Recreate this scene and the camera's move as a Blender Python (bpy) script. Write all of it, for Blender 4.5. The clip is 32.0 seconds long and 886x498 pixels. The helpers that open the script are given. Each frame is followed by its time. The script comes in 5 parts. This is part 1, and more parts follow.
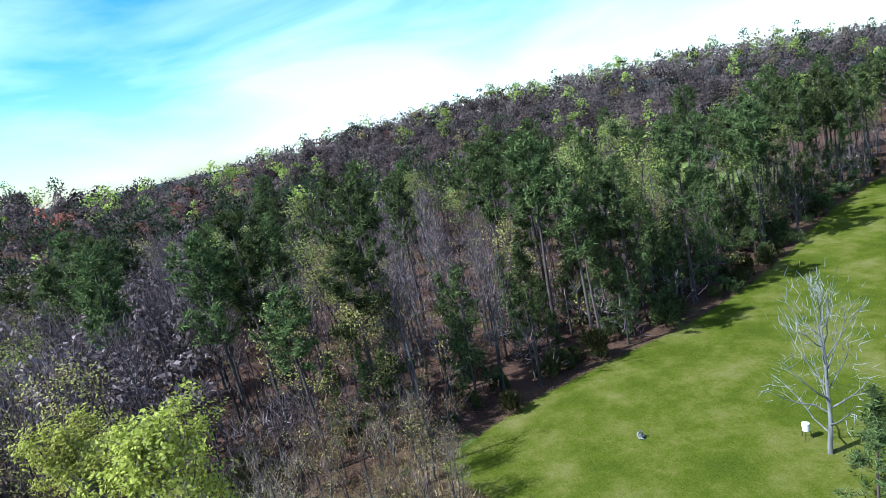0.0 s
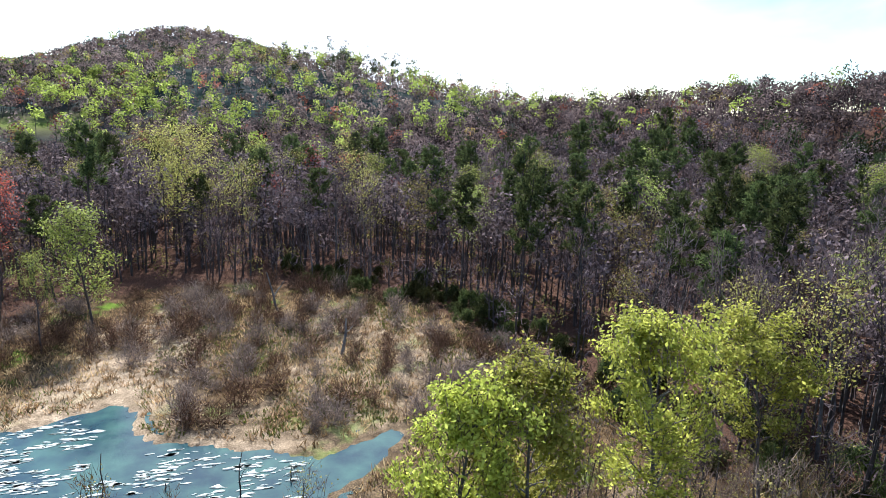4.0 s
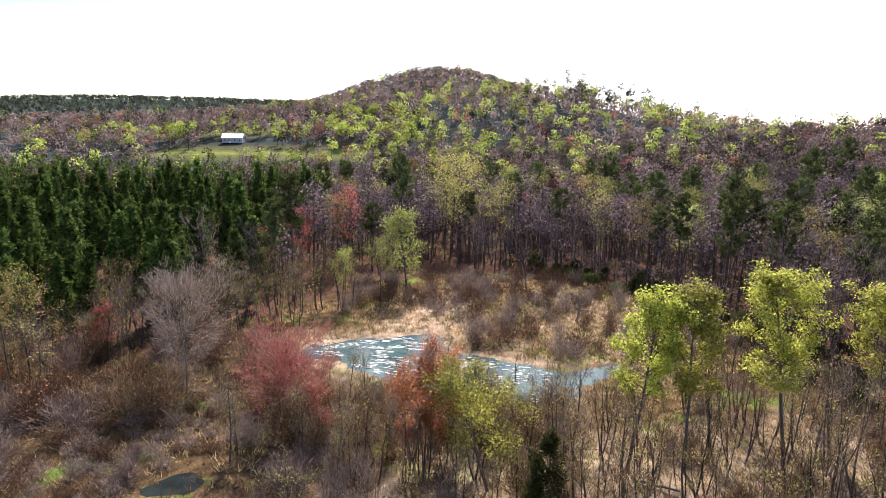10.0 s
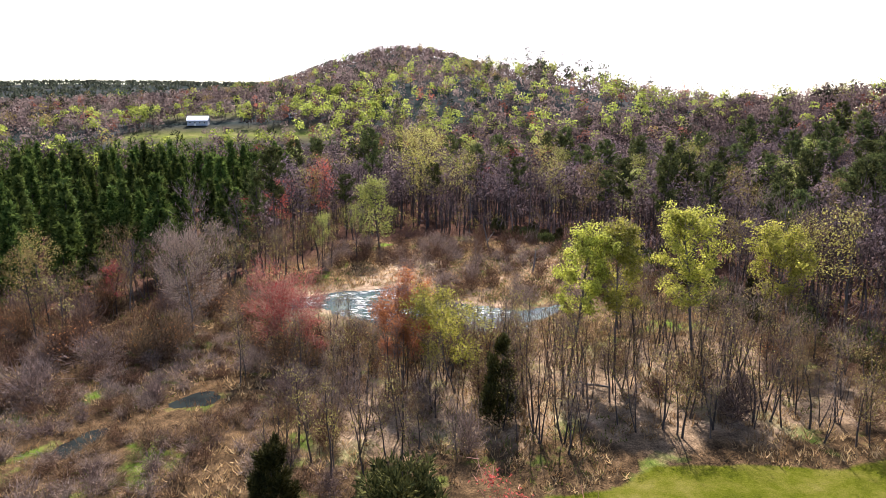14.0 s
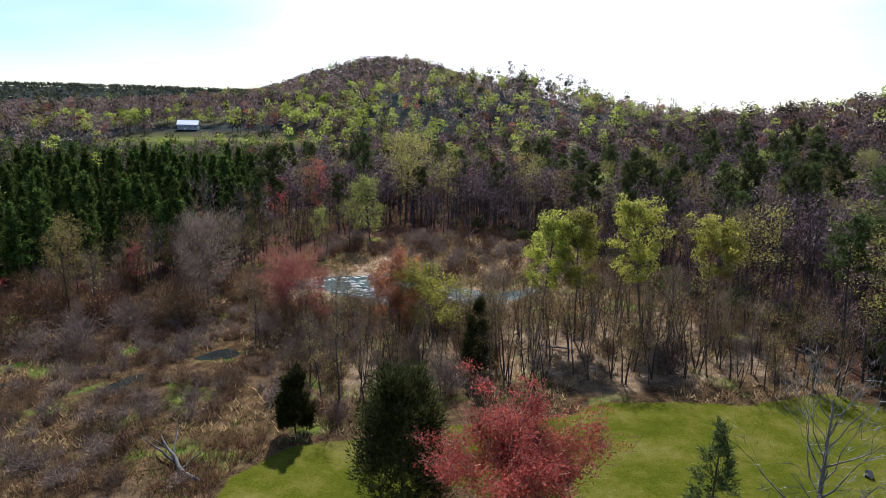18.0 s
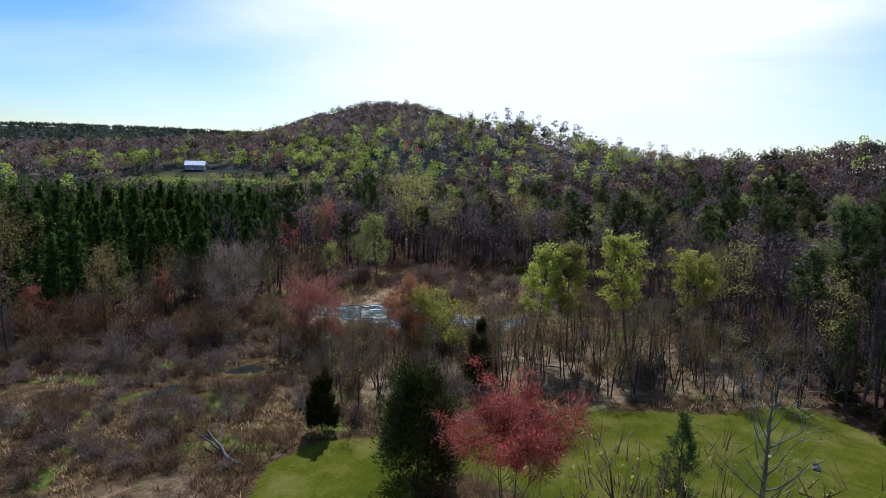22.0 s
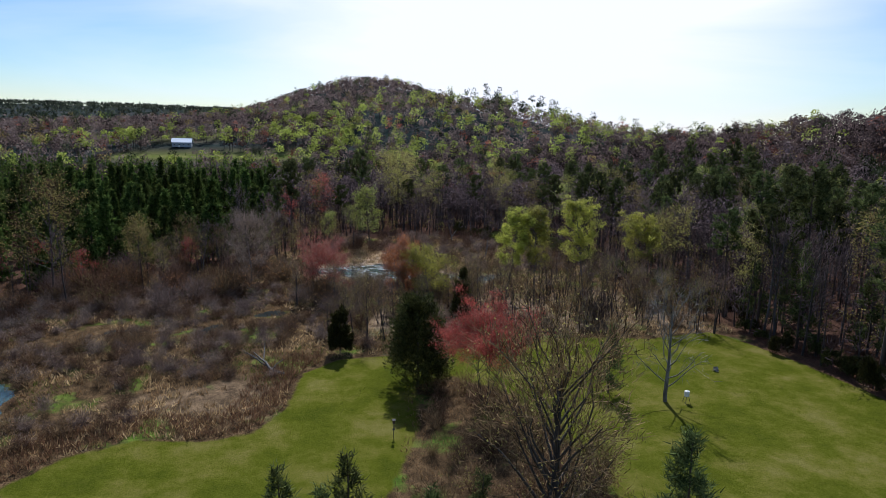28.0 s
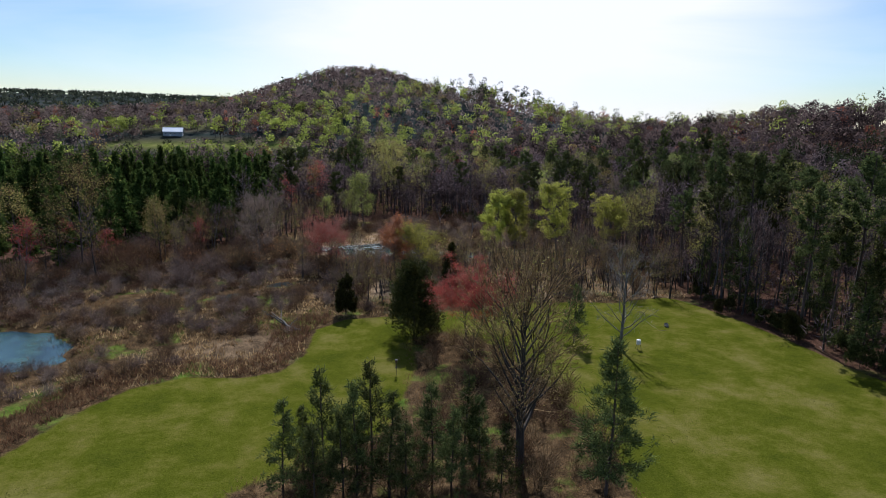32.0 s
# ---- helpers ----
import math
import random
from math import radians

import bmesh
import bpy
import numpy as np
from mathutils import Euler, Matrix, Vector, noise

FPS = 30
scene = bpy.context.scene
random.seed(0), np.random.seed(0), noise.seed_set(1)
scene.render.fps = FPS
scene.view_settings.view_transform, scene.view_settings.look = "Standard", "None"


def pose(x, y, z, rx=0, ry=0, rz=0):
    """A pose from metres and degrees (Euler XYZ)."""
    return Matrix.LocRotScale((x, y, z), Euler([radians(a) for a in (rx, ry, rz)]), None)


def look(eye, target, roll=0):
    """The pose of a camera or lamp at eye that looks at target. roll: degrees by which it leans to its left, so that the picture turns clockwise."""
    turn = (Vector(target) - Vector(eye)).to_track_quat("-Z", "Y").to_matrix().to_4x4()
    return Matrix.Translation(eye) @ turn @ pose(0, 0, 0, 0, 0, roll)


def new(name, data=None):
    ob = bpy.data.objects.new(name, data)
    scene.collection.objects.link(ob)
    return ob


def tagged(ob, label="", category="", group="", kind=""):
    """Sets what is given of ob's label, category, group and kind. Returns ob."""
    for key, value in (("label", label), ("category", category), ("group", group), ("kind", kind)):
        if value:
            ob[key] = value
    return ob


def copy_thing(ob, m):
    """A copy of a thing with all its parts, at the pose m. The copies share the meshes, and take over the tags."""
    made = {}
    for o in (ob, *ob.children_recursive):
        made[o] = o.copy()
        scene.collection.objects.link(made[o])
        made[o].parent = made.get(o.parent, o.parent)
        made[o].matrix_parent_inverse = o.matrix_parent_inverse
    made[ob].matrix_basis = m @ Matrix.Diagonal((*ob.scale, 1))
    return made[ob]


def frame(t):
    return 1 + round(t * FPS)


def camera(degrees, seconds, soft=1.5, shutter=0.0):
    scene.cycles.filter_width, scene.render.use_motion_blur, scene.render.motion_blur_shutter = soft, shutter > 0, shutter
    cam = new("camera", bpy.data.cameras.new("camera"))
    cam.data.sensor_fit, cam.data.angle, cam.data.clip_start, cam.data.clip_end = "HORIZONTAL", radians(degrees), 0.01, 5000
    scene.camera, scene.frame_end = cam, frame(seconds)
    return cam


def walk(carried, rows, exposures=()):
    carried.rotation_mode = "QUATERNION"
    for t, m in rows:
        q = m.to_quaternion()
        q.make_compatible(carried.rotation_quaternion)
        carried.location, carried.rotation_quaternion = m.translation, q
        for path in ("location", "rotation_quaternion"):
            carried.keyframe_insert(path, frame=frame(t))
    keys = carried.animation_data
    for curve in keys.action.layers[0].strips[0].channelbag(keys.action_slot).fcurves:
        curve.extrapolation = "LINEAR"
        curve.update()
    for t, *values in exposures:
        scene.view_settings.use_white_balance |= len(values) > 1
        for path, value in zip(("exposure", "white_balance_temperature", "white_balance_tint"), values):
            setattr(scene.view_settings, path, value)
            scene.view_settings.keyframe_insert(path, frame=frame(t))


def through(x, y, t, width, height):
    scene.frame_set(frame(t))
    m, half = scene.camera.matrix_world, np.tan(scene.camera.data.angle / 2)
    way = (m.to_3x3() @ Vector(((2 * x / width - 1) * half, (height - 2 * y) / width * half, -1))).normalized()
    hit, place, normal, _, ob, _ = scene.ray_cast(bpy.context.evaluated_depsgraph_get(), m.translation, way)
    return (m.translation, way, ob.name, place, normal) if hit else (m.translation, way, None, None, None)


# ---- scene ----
cam = camera(70.0, 32.0, soft=0.6)
PATH = [
    (0.0, look((-3.97, 94.72, 30.05), (42.55, 79.34, 20.08), -12.30)),
    (0.5, look((-2.70, 91.80, 29.80), (46.28, 85.35, 22.06), -7.50)),
    (1.0, look((-0.60, 88.70, 29.60), (48.41, 91.70, 20.15), -3.40)),
    (1.5, look((2.20, 85.90, 29.50), (48.68, 101.00, 18.93), -3.00)),
    (2.0, look((5.00, 83.30, 29.40), (46.99, 108.04, 18.24), -2.80)),
    (2.5, look((7.30, 81.00, 29.20), (43.28, 113.97, 18.29), -1.80)),
    (3.0, look((9.00, 79.00, 29.00), (38.07, 118.29, 18.43), -0.20)),
    (3.5, look((9.50, 76.90, 28.90), (31.66, 120.39, 18.08), 1.20)),
    (4.0, look((8.80, 74.50, 29.00), (24.60, 120.65, 18.01), 2.00)),
    (4.5, look((7.20, 71.90, 29.10), (17.32, 119.52, 17.68), 1.60)),
    (6.5, look((1.71, 58.09, 30.60), (0.04, 107.08, 20.76), 0.69)),
    (7.0, look((1.80, 55.66, 31.17), (-1.41, 104.64, 21.62), 0.76)),
    (7.5, look((1.95, 53.87, 31.11), (-1.66, 102.82, 21.61), 0.81)),
    (8.0, look((2.02, 52.28, 30.97), (-1.11, 101.29, 21.54), 1.03)),
    (8.5, look((2.02, 50.67, 30.82), (-0.64, 99.71, 21.48), 1.12)),
    (9.0, look((1.94, 49.05, 30.67), (-0.28, 98.13, 21.39), 1.17)),
    (9.5, look((1.87, 47.42, 30.56), (0.04, 96.51, 21.23), 1.05)),
    (10.0, look((1.81, 45.82, 30.46), (0.36, 94.90, 21.02), 0.93)),
    (10.5, look((1.74, 44.28, 30.35), (0.68, 93.37, 20.90), 0.86)),
    (11.0, look((1.66, 42.69, 30.22), (0.99, 91.78, 20.75), 0.96)),
    (11.5, look((1.61, 41.13, 30.09), (1.36, 90.24, 20.69), 1.11)),
    (12.0, look((1.61, 39.56, 29.98), (1.74, 88.63, 20.41), 1.06)),
    (12.5, look((1.70, 37.96, 29.88), (2.07, 86.94, 19.82), 0.68)),
    (13.0, look((1.86, 36.43, 29.72), (2.41, 85.26, 18.97), 0.16)),
    (13.5, look((1.88, 34.94, 29.56), (2.62, 83.63, 18.20), -0.22)),
    (14.0, look((1.82, 33.39, 29.43), (2.94, 82.17, 18.51), -0.15)),
    (14.5, look((1.71, 31.85, 29.34), (2.96, 81.04, 20.51), 0.40)),
    (16.5, look((1.22, 25.25, 28.86), (3.36, 74.26, 19.23), 0.76)),
    (17.0, look((1.12, 23.60, 28.72), (3.46, 72.55, 18.76), 0.96)),
    (17.5, look((1.00, 22.04, 28.59), (3.48, 70.94, 18.41), 1.03)),
    (18.0, look((0.85, 20.58, 28.51), (3.38, 69.49, 18.42), 1.06)),
    (18.5, look((0.69, 19.22, 28.48), (3.21, 68.17, 18.63), 1.10)),
    (19.0, look((0.50, 17.93, 28.51), (2.95, 66.97, 19.07), 1.19)),
    (19.5, look((0.19, 16.63, 28.56), (2.72, 65.74, 19.51), 1.16)),
    (20.0, look((-0.07, 15.34, 28.55), (2.58, 64.53, 19.98), 1.34)),
    (20.5, look((-0.31, 14.14, 28.49), (2.36, 63.41, 20.36), 1.44)),
    (21.0, look((-0.51, 13.02, 28.43), (2.13, 62.38, 20.96), 1.51)),
    (21.5, look((-0.73, 11.89, 28.43), (1.95, 61.30, 21.28), 1.57)),
    (22.0, look((-0.95, 10.63, 28.46), (1.81, 60.08, 21.66), 1.64)),
    (22.5, look((-1.13, 9.25, 28.51), (1.75, 58.67, 21.51), 1.53)),
    (23.0, look((-1.24, 7.78, 28.55), (1.69, 57.17, 21.33), 1.60)),
    (23.5, look((-1.40, 6.23, 28.58), (1.62, 55.59, 21.21), 1.54)),
    (24.0, look((-1.60, 4.65, 28.60), (1.53, 53.95, 20.86), 1.59)),
    (24.5, look((-1.87, 3.05, 28.66), (1.37, 52.34, 20.88), 1.36)),
    (25.0, look((-2.12, 1.55, 28.78), (1.24, 50.75, 20.56), 1.31)),
    (25.5, look((-2.36, 0.07, 28.91), (1.18, 49.25, 20.63), 1.05)),
    (26.0, look((-2.62, -1.42, 29.04), (1.23, 47.67, 20.34), 1.16)),
    (26.5, look((-2.73, -2.95, 29.10), (1.23, 46.09, 20.19), 0.99)),
    (28.5, look((-3.45, -9.66, 29.07), (0.98, 39.38, 20.37), 1.11)),
    (29.0, look((-3.70, -11.32, 29.05), (0.83, 37.67, 20.13), 0.92)),
    (29.5, look((-3.91, -13.05, 29.01), (0.79, 35.93, 20.12), 1.08)),
    (30.0, look((-4.14, -14.80, 28.97), (0.67, 34.12, 19.82), 1.16)),
    (30.5, look((-4.33, -16.51, 29.02), (0.63, 32.42, 20.01), 1.21)),
    (31.0, look((-4.58, -18.22, 29.12), (0.54, 30.65, 19.86), 1.22)),
    (31.5, look((-4.89, -19.93, 29.21), (0.39, 28.89, 19.81), 1.11)),
    (32.0, look((-5.21, -21.62, 29.27), (0.20, 27.16, 19.74), 1.17)),
]
walk(cam, PATH, exposures=[(0.0, 1.34, 4950, -1), (1.5, 1.25, 5050, 0), (3.5, 1.42, 5600, 6), (9.0, 1.56, 6400, 17), (16.5, 1.56, 6650, 22), (18.2, 0.67, 5950, 14), (21.0, 0.34, 5550, 11), (32.0, 0.27, 5900, 13)])


# ---- light ----
SUN_AZ, SUN_EL = radians(4), radians(47)
sun_dir = Vector((math.sin(SUN_AZ) * math.cos(SUN_EL), math.cos(SUN_AZ) * math.cos(SUN_EL), math.sin(SUN_EL)))
sun = new("sun", bpy.data.lights.new("sun", "SUN"))
sun.data.energy, sun.data.angle, sun.data.color = 5.0, radians(0.6), (1.0, 0.965, 0.91)
sun.matrix_world = look((0, 0, 60), Vector((0, 0, 60)) - sun_dir)

world = bpy.data.worlds.new("world")
scene.world = world
world.use_nodes = True


def build_sky():
    nt = world.node_tree
    nt.nodes.clear()
    N, L = nt.nodes.new, nt.links.new
    out, bg = N("ShaderNodeOutputWorld"), N("ShaderNodeBackground")
    sky = N("ShaderNodeTexSky")
    sky.sky_type, sky.sun_disc = "NISHITA", False
    sky.sun_elevation, sky.sun_rotation = SUN_EL, SUN_AZ
    sky.air_density, sky.dust_density, sky.ozone_density = 1.0, 0.5, 2.2
    # thin cirrus: stretched noise over the sky's directions
    co, mp = N("ShaderNodeTexCoord"), N("ShaderNodeMapping")
    mp.inputs["Rotation"].default_value = (0, 0.12, 0.5)
    mp.inputs["Scale"].default_value = (1.1, 1.6, 6.0)
    no, ramp = N("ShaderNodeTexNoise"), N("ShaderNodeValToRGB")
    no.inputs["Scale"].default_value, no.inputs["Detail"].default_value = 1.5, 7
    no.inputs["Roughness"].default_value, no.inputs["Distortion"].default_value = 0.5, 0.5
    ramp.color_ramp.elements[0].position, ramp.color_ramp.elements[1].position = 0.38, 0.66
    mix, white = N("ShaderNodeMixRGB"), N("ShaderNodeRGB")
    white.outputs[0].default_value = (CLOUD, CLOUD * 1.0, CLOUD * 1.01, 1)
    L(co.outputs["Generated"], mp.inputs[0]), L(mp.outputs[0], no.inputs["Vector"])
    L(no.outputs["Fac"], ramp.inputs[0])
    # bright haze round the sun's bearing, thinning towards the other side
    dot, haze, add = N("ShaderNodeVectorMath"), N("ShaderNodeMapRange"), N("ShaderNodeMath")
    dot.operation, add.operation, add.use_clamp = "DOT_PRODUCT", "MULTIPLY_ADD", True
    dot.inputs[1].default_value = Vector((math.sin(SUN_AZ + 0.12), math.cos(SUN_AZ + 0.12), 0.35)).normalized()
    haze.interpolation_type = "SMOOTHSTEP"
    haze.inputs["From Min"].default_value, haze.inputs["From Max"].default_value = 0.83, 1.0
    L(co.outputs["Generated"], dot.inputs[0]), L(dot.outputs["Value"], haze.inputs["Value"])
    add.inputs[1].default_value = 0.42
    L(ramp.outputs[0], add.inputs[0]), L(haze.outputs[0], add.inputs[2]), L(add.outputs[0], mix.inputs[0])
    clear = N("ShaderNodeHueSaturation")
    clear.inputs["Saturation"].default_value, clear.inputs["Value"].default_value = 1.4, 1.22
    L(sky.outputs[0], clear.inputs["Color"])
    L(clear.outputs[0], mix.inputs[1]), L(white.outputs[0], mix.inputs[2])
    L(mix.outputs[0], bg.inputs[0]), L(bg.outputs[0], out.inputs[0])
    bg.inputs[1].default_value = SKY_STRENGTH


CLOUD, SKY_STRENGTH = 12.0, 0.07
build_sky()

# ---- materials ----


def material(name):
    m = bpy.data.materials.new(name)
    m.use_nodes = True
    nt = m.node_tree
    b = nt.nodes["Principled BSDF"]
    return m, nt, b, nt.nodes.new, nt.links.new


def ramp_of(nt, stops):
    r = nt.nodes.new("ShaderNodeValToRGB")
    e = r.color_ramp.elements
    while len(e) < len(stops):
        e.new(0.5)
    for el, (p, c) in zip(e, stops):
        el.position, el.color = p, (*c, 1)
    return r


def noise_node(nt, scale, detail=6, rough=0.6, coord="Object"):
    co, no = nt.nodes.new("ShaderNodeTexCoord"), nt.nodes.new("ShaderNodeTexNoise")
    nt.links.new(co.outputs[coord], no.inputs["Vector"])
    no.inputs["Scale"].default_value, no.inputs["Detail"].default_value, no.inputs["Roughness"].default_value = scale, detail, rough
    return no


def leaf_mat(name, dark, light, through=0.45, per_island=True, gloss=0.45):
    """Foliage: each leaf its own tone, each tree a shift of its own, and light that comes through the blade."""
    m, nt, b, N, L = material(name)
    geo, info = N("ShaderNodeNewGeometry"), N("ShaderNodeObjectInfo")
    r = ramp_of(nt, [(0.0, dark), (0.55, [(a + c) / 2 for a, c in zip(dark, light)]), (1.0, light)])
    L(geo.outputs["Random Per Island"], r.inputs[0])
    hsv = N("ShaderNodeHueSaturation")
    mr = N("ShaderNodeMapRange")
    mr.inputs["To Min"].default_value, mr.inputs["To Max"].default_value = 0.62, 1.3
    tone, sc = N("ShaderNodeAttribute"), N("ShaderNodeMath")
    tone.attribute_name, sc.operation = "tone", "MULTIPLY_ADD"
    sc.inputs[1].default_value = 1.0
    mh = N("ShaderNodeMapRange")
    mh.inputs["To Min"].default_value, mh.inputs["To Max"].default_value = 0.485, 0.515
    L(info.outputs["Random"], mr.inputs["Value"]), L(info.outputs["Random"], mh.inputs["Value"])
    L(tone.outputs["Fac"], sc.inputs[0]), L(mr.outputs[0], sc.inputs[2]), L(sc.outputs[0], hsv.inputs["Value"]), L(mh.outputs[0], hsv.inputs["Hue"])
    L(r.outputs[0], hsv.inputs["Color"]), L(hsv.outputs[0], b.inputs["Base Color"])
    b.inputs["Roughness"].default_value = gloss
    b.inputs["Specular IOR Level"].default_value = 0.03
    tr, mx = N("ShaderNodeBsdfTranslucent"), N("ShaderNodeMixShader")
    L(hsv.outputs[0], tr.inputs["Color"])
    mx.inputs[0].default_value = through
    L(b.outputs[0], mx.inputs[1]), L(tr.outputs[0], mx.inputs[2])
    L(mx.outputs[0], nt.nodes["Material Output"].inputs[0])
    return m


def bark_mat(name, dark, light, scale=3.0):
    m, nt, b, N, L = material(name)
    co, mp = N("ShaderNodeTexCoord"), N("ShaderNodeMapping")
    mp.inputs["Scale"].default_value = (1, 1, 0.22)
    no = N("ShaderNodeTexNoise")
    no.inputs["Scale"].default_value, no.inputs["Detail"].default_value = scale, 8
    L(co.outputs["Object"], mp.inputs[0]), L(mp.outputs[0], no.inputs["Vector"])
    info, add = N("ShaderNodeObjectInfo"), N("ShaderNodeMath")
    add.operation = "MULTIPLY_ADD"
    add.inputs[1].default_value, add.inputs[2].default_value = 0.3, -0.15
    s = N("ShaderNodeMath")
    L(info.outputs["Random"], add.inputs[0]), L(add.outputs[0], s.inputs[0]), L(no.outputs["Fac"], s.inputs[1])
    r = ramp_of(nt, [(0.3, dark), (0.7, light)])
    L(s.outputs[0], r.inputs[0]), L(r.outputs[0], b.inputs["Base Color"])
    b.inputs["Roughness"].default_value = 0.9
    bump = N("ShaderNodeBump")
    bump.inputs["Strength"].default_value, bump.inputs["Distance"].default_value = 0.6, 0.04
    L(no.outputs["Fac"], bump.inputs["Height"]), L(bump.outputs[0], b.inputs["Normal"])
    return m


BARK = bark_mat("bark_brown", (0.018, 0.014, 0.012), (0.07, 0.056, 0.048))
BARK_GREY = bark_mat("bark_grey", (0.035, 0.031, 0.03), (0.13, 0.118, 0.11))
BARK_PALE = bark_mat("bark_bleached", (0.09, 0.083, 0.076), (0.25, 0.235, 0.21))
BARK_PINE = bark_mat("bark_pine", (0.02, 0.014, 0.012), (0.085, 0.058, 0.046))
TWIG = leaf_mat("twigs_grey", (0.042, 0.031, 0.032), (0.21, 0.152, 0.147), 0.18, gloss=0.9)
TWIG_BROWN = leaf_mat("twigs_brown", (0.042, 0.027, 0.016), (0.27, 0.168, 0.096), 0.15, gloss=0.9)
TWIG_PALE = leaf_mat("twigs_pale", (0.07, 0.052, 0.045), (0.3, 0.22, 0.18), 0.2, gloss=0.9)
TWIG_RED = leaf_mat("twigs_reddish", (0.13, 0.055, 0.048), (0.38, 0.19, 0.15), 0.25, gloss=0.9)
CROWN_BARE = leaf_mat("crown_bare_hardwood", (0.1, 0.075, 0.068), (0.2, 0.15, 0.132), 0.5, gloss=0.9)
CROWN_FRESH = leaf_mat("crown_spring_green", (0.14, 0.17, 0.027), (0.3, 0.34, 0.075), 0.55)
CROWN_OLIVE = leaf_mat("crown_olive_catkin", (0.12, 0.09, 0.034), (0.25, 0.19, 0.07), 0.5)
CROWN_RUST = leaf_mat("crown_rust_bud", (0.17, 0.065, 0.042), (0.33, 0.13, 0.08), 0.5)
CROWN_PINE = leaf_mat("crown_far_pine", (0.022, 0.034, 0.015), (0.07, 0.09, 0.036), 0.3)
# paler and bluer than far pine: distance haze painted into the leaf colour
CROWN_HAZY = leaf_mat("crown_hazed_wood", (0.03, 0.044, 0.03), (0.09, 0.1, 0.065), 0.4)
POPLAR = leaf_mat("leaf_poplar", (0.19, 0.21, 0.023), (0.64, 0.63, 0.13), 0.57)
FRESH = leaf_mat("leaf_fresh", (0.15, 0.175, 0.03), (0.42, 0.44, 0.12), 0.5)
OLIVE = leaf_mat("leaf_olive", (0.17, 0.15, 0.04), (0.4, 0.34, 0.11), 0.45)
RED = leaf_mat("leaf_red_maple", (0.2, 0.032, 0.03), (0.46, 0.105, 0.085), 0.48)
ORANGE = leaf_mat("leaf_orange", (0.4, 0.17, 0.05), (0.72, 0.35, 0.13), 0.5)
PINE = leaf_mat("needle_pine", (0.024, 0.034, 0.013), (0.135, 0.155, 0.05), 0.35, gloss=0.8)
SPRUCE = leaf_mat("needle_plantation", (0.02, 0.037, 0.008), (0.11, 0.148, 0.034), 0.3, gloss=0.9)
CEDAR = leaf_mat("needle_cedar", (0.012, 0.016, 0.006), (0.1, 0.095, 0.03), 0.15)
STRAW = leaf_mat("dry_grass", (0.19, 0.12, 0.058), (0.62, 0.42, 0.24), 0.36, gloss=0.8)
RUSSET = leaf_mat("dry_sedge", (0.085, 0.05, 0.027), (0.31, 0.185, 0.095), 0.32, gloss=0.8)
SEDGE = leaf_mat("green_sedge", (0.06, 0.08, 0.015), (0.2, 0.22, 0.05), 0.4, gloss=0.6)
GRASS = leaf_mat("lawn_blades", (0.06, 0.068, 0.005), (0.165, 0.162, 0.02), 0.4, gloss=0.6)

# ---- plan: outlines on the ground, in metres ----
LAWN = [(-38, 32), (-35.5, 40), (-32, 47), (-27, 50.3), (-20.5, 49.8), (-16.2, 51.2), (-14, 57), (-13.6, 67), (-9.5, 72.3), (-4, 73.6), (5, 76),
        (16, 77.6), (21, 81.3), (29, 81), (36, 80), (46.5, 82.8), (50, 76), (52.2, 69), (53.6, 60), (55.4, 48), (59.4, 35), (65, 21), (72, 7), (80, -11), (96, -60), (100, -140), (-90, -140), (-66, -30), (-47, 10)]
OPEN = [(-130, 40), (-110, 86), (-82, 97), (-61, 109), (-48, 128), (-37, 135), (-28, 147), (-14, 172), (4, 178), (22, 175), (35, 160), (42, 140), (46, 118), (51.5, 100), (50.5, 85)] + LAWN[16:]
ISLAND = [(-16, 16), (-17, 26), (-9, 31), (-4, 36), (0, 52), (0, 63), (5, 66), (11, 60), (15, 46), (17, 30), (15, 16)]
POND = [(-20.6, 127), (-14.8, 125.2), (-8.2, 120), (-1.4, 116.2), (4, 113.6), (9, 112.4), (12.5, 114), (15.3, 118.5), (20.5, 121.6), (24, 125.5), (22, 126.5),
        (15.4, 123), (11, 125), (6.5, 127), (1, 129.5), (-0.5, 133), (-2, 140.5), (-4, 136.5), (-9, 135), (-14, 133.5), (-19, 131)]
LEFT_POND = [(-62, 54), (-52, 52.5), (-45.5, 54.5), (-43.6, 57), (-45.5, 63), (-50, 67.5), (-56, 69.5), (-64, 67)]
POOLS = [[(-31.6, 85), (-30, 84), (-28.9, 87), (-28.4, 89.6), (-30.2, 88.6)], [(-39, 71), (-37, 71.2), (-36, 72), (-38, 72.3)],
         [(-24.5, 93.5), (-21, 93), (-19.5, 95.5), (-22, 97)],
         [(-44.5, 84.8), (-42.5, 85), (-41.5, 86), (-44, 86.4)]]


def signed(poly, x, y):
    """Distance of points to an outline, positive inside."""
    p = np.array(poly, float)
    x, y = np.asarray(x, float), np.asarray(y, float)
    best, inside = np.full(x.shape, 1e9), np.zeros(x.shape, bool)
    for a, b in zip(p, np.roll(p, -1, 0)):
        d = b - a
        s = np.clip(((x - a[0]) * d[0] + (y - a[1]) * d[1]) / (d @ d), 0, 1)
        best = np.minimum(best, np.hypot(x - a[0] - s * d[0], y - a[1] - s * d[1]))
        hit = ((a[1] > y) != (b[1] > y)) & (x < (b[0] - a[0]) * (y - a[1]) / (b[1] - a[1] + 1e-12) + a[0])
        inside ^= hit
    return np.where(inside, best, -best)


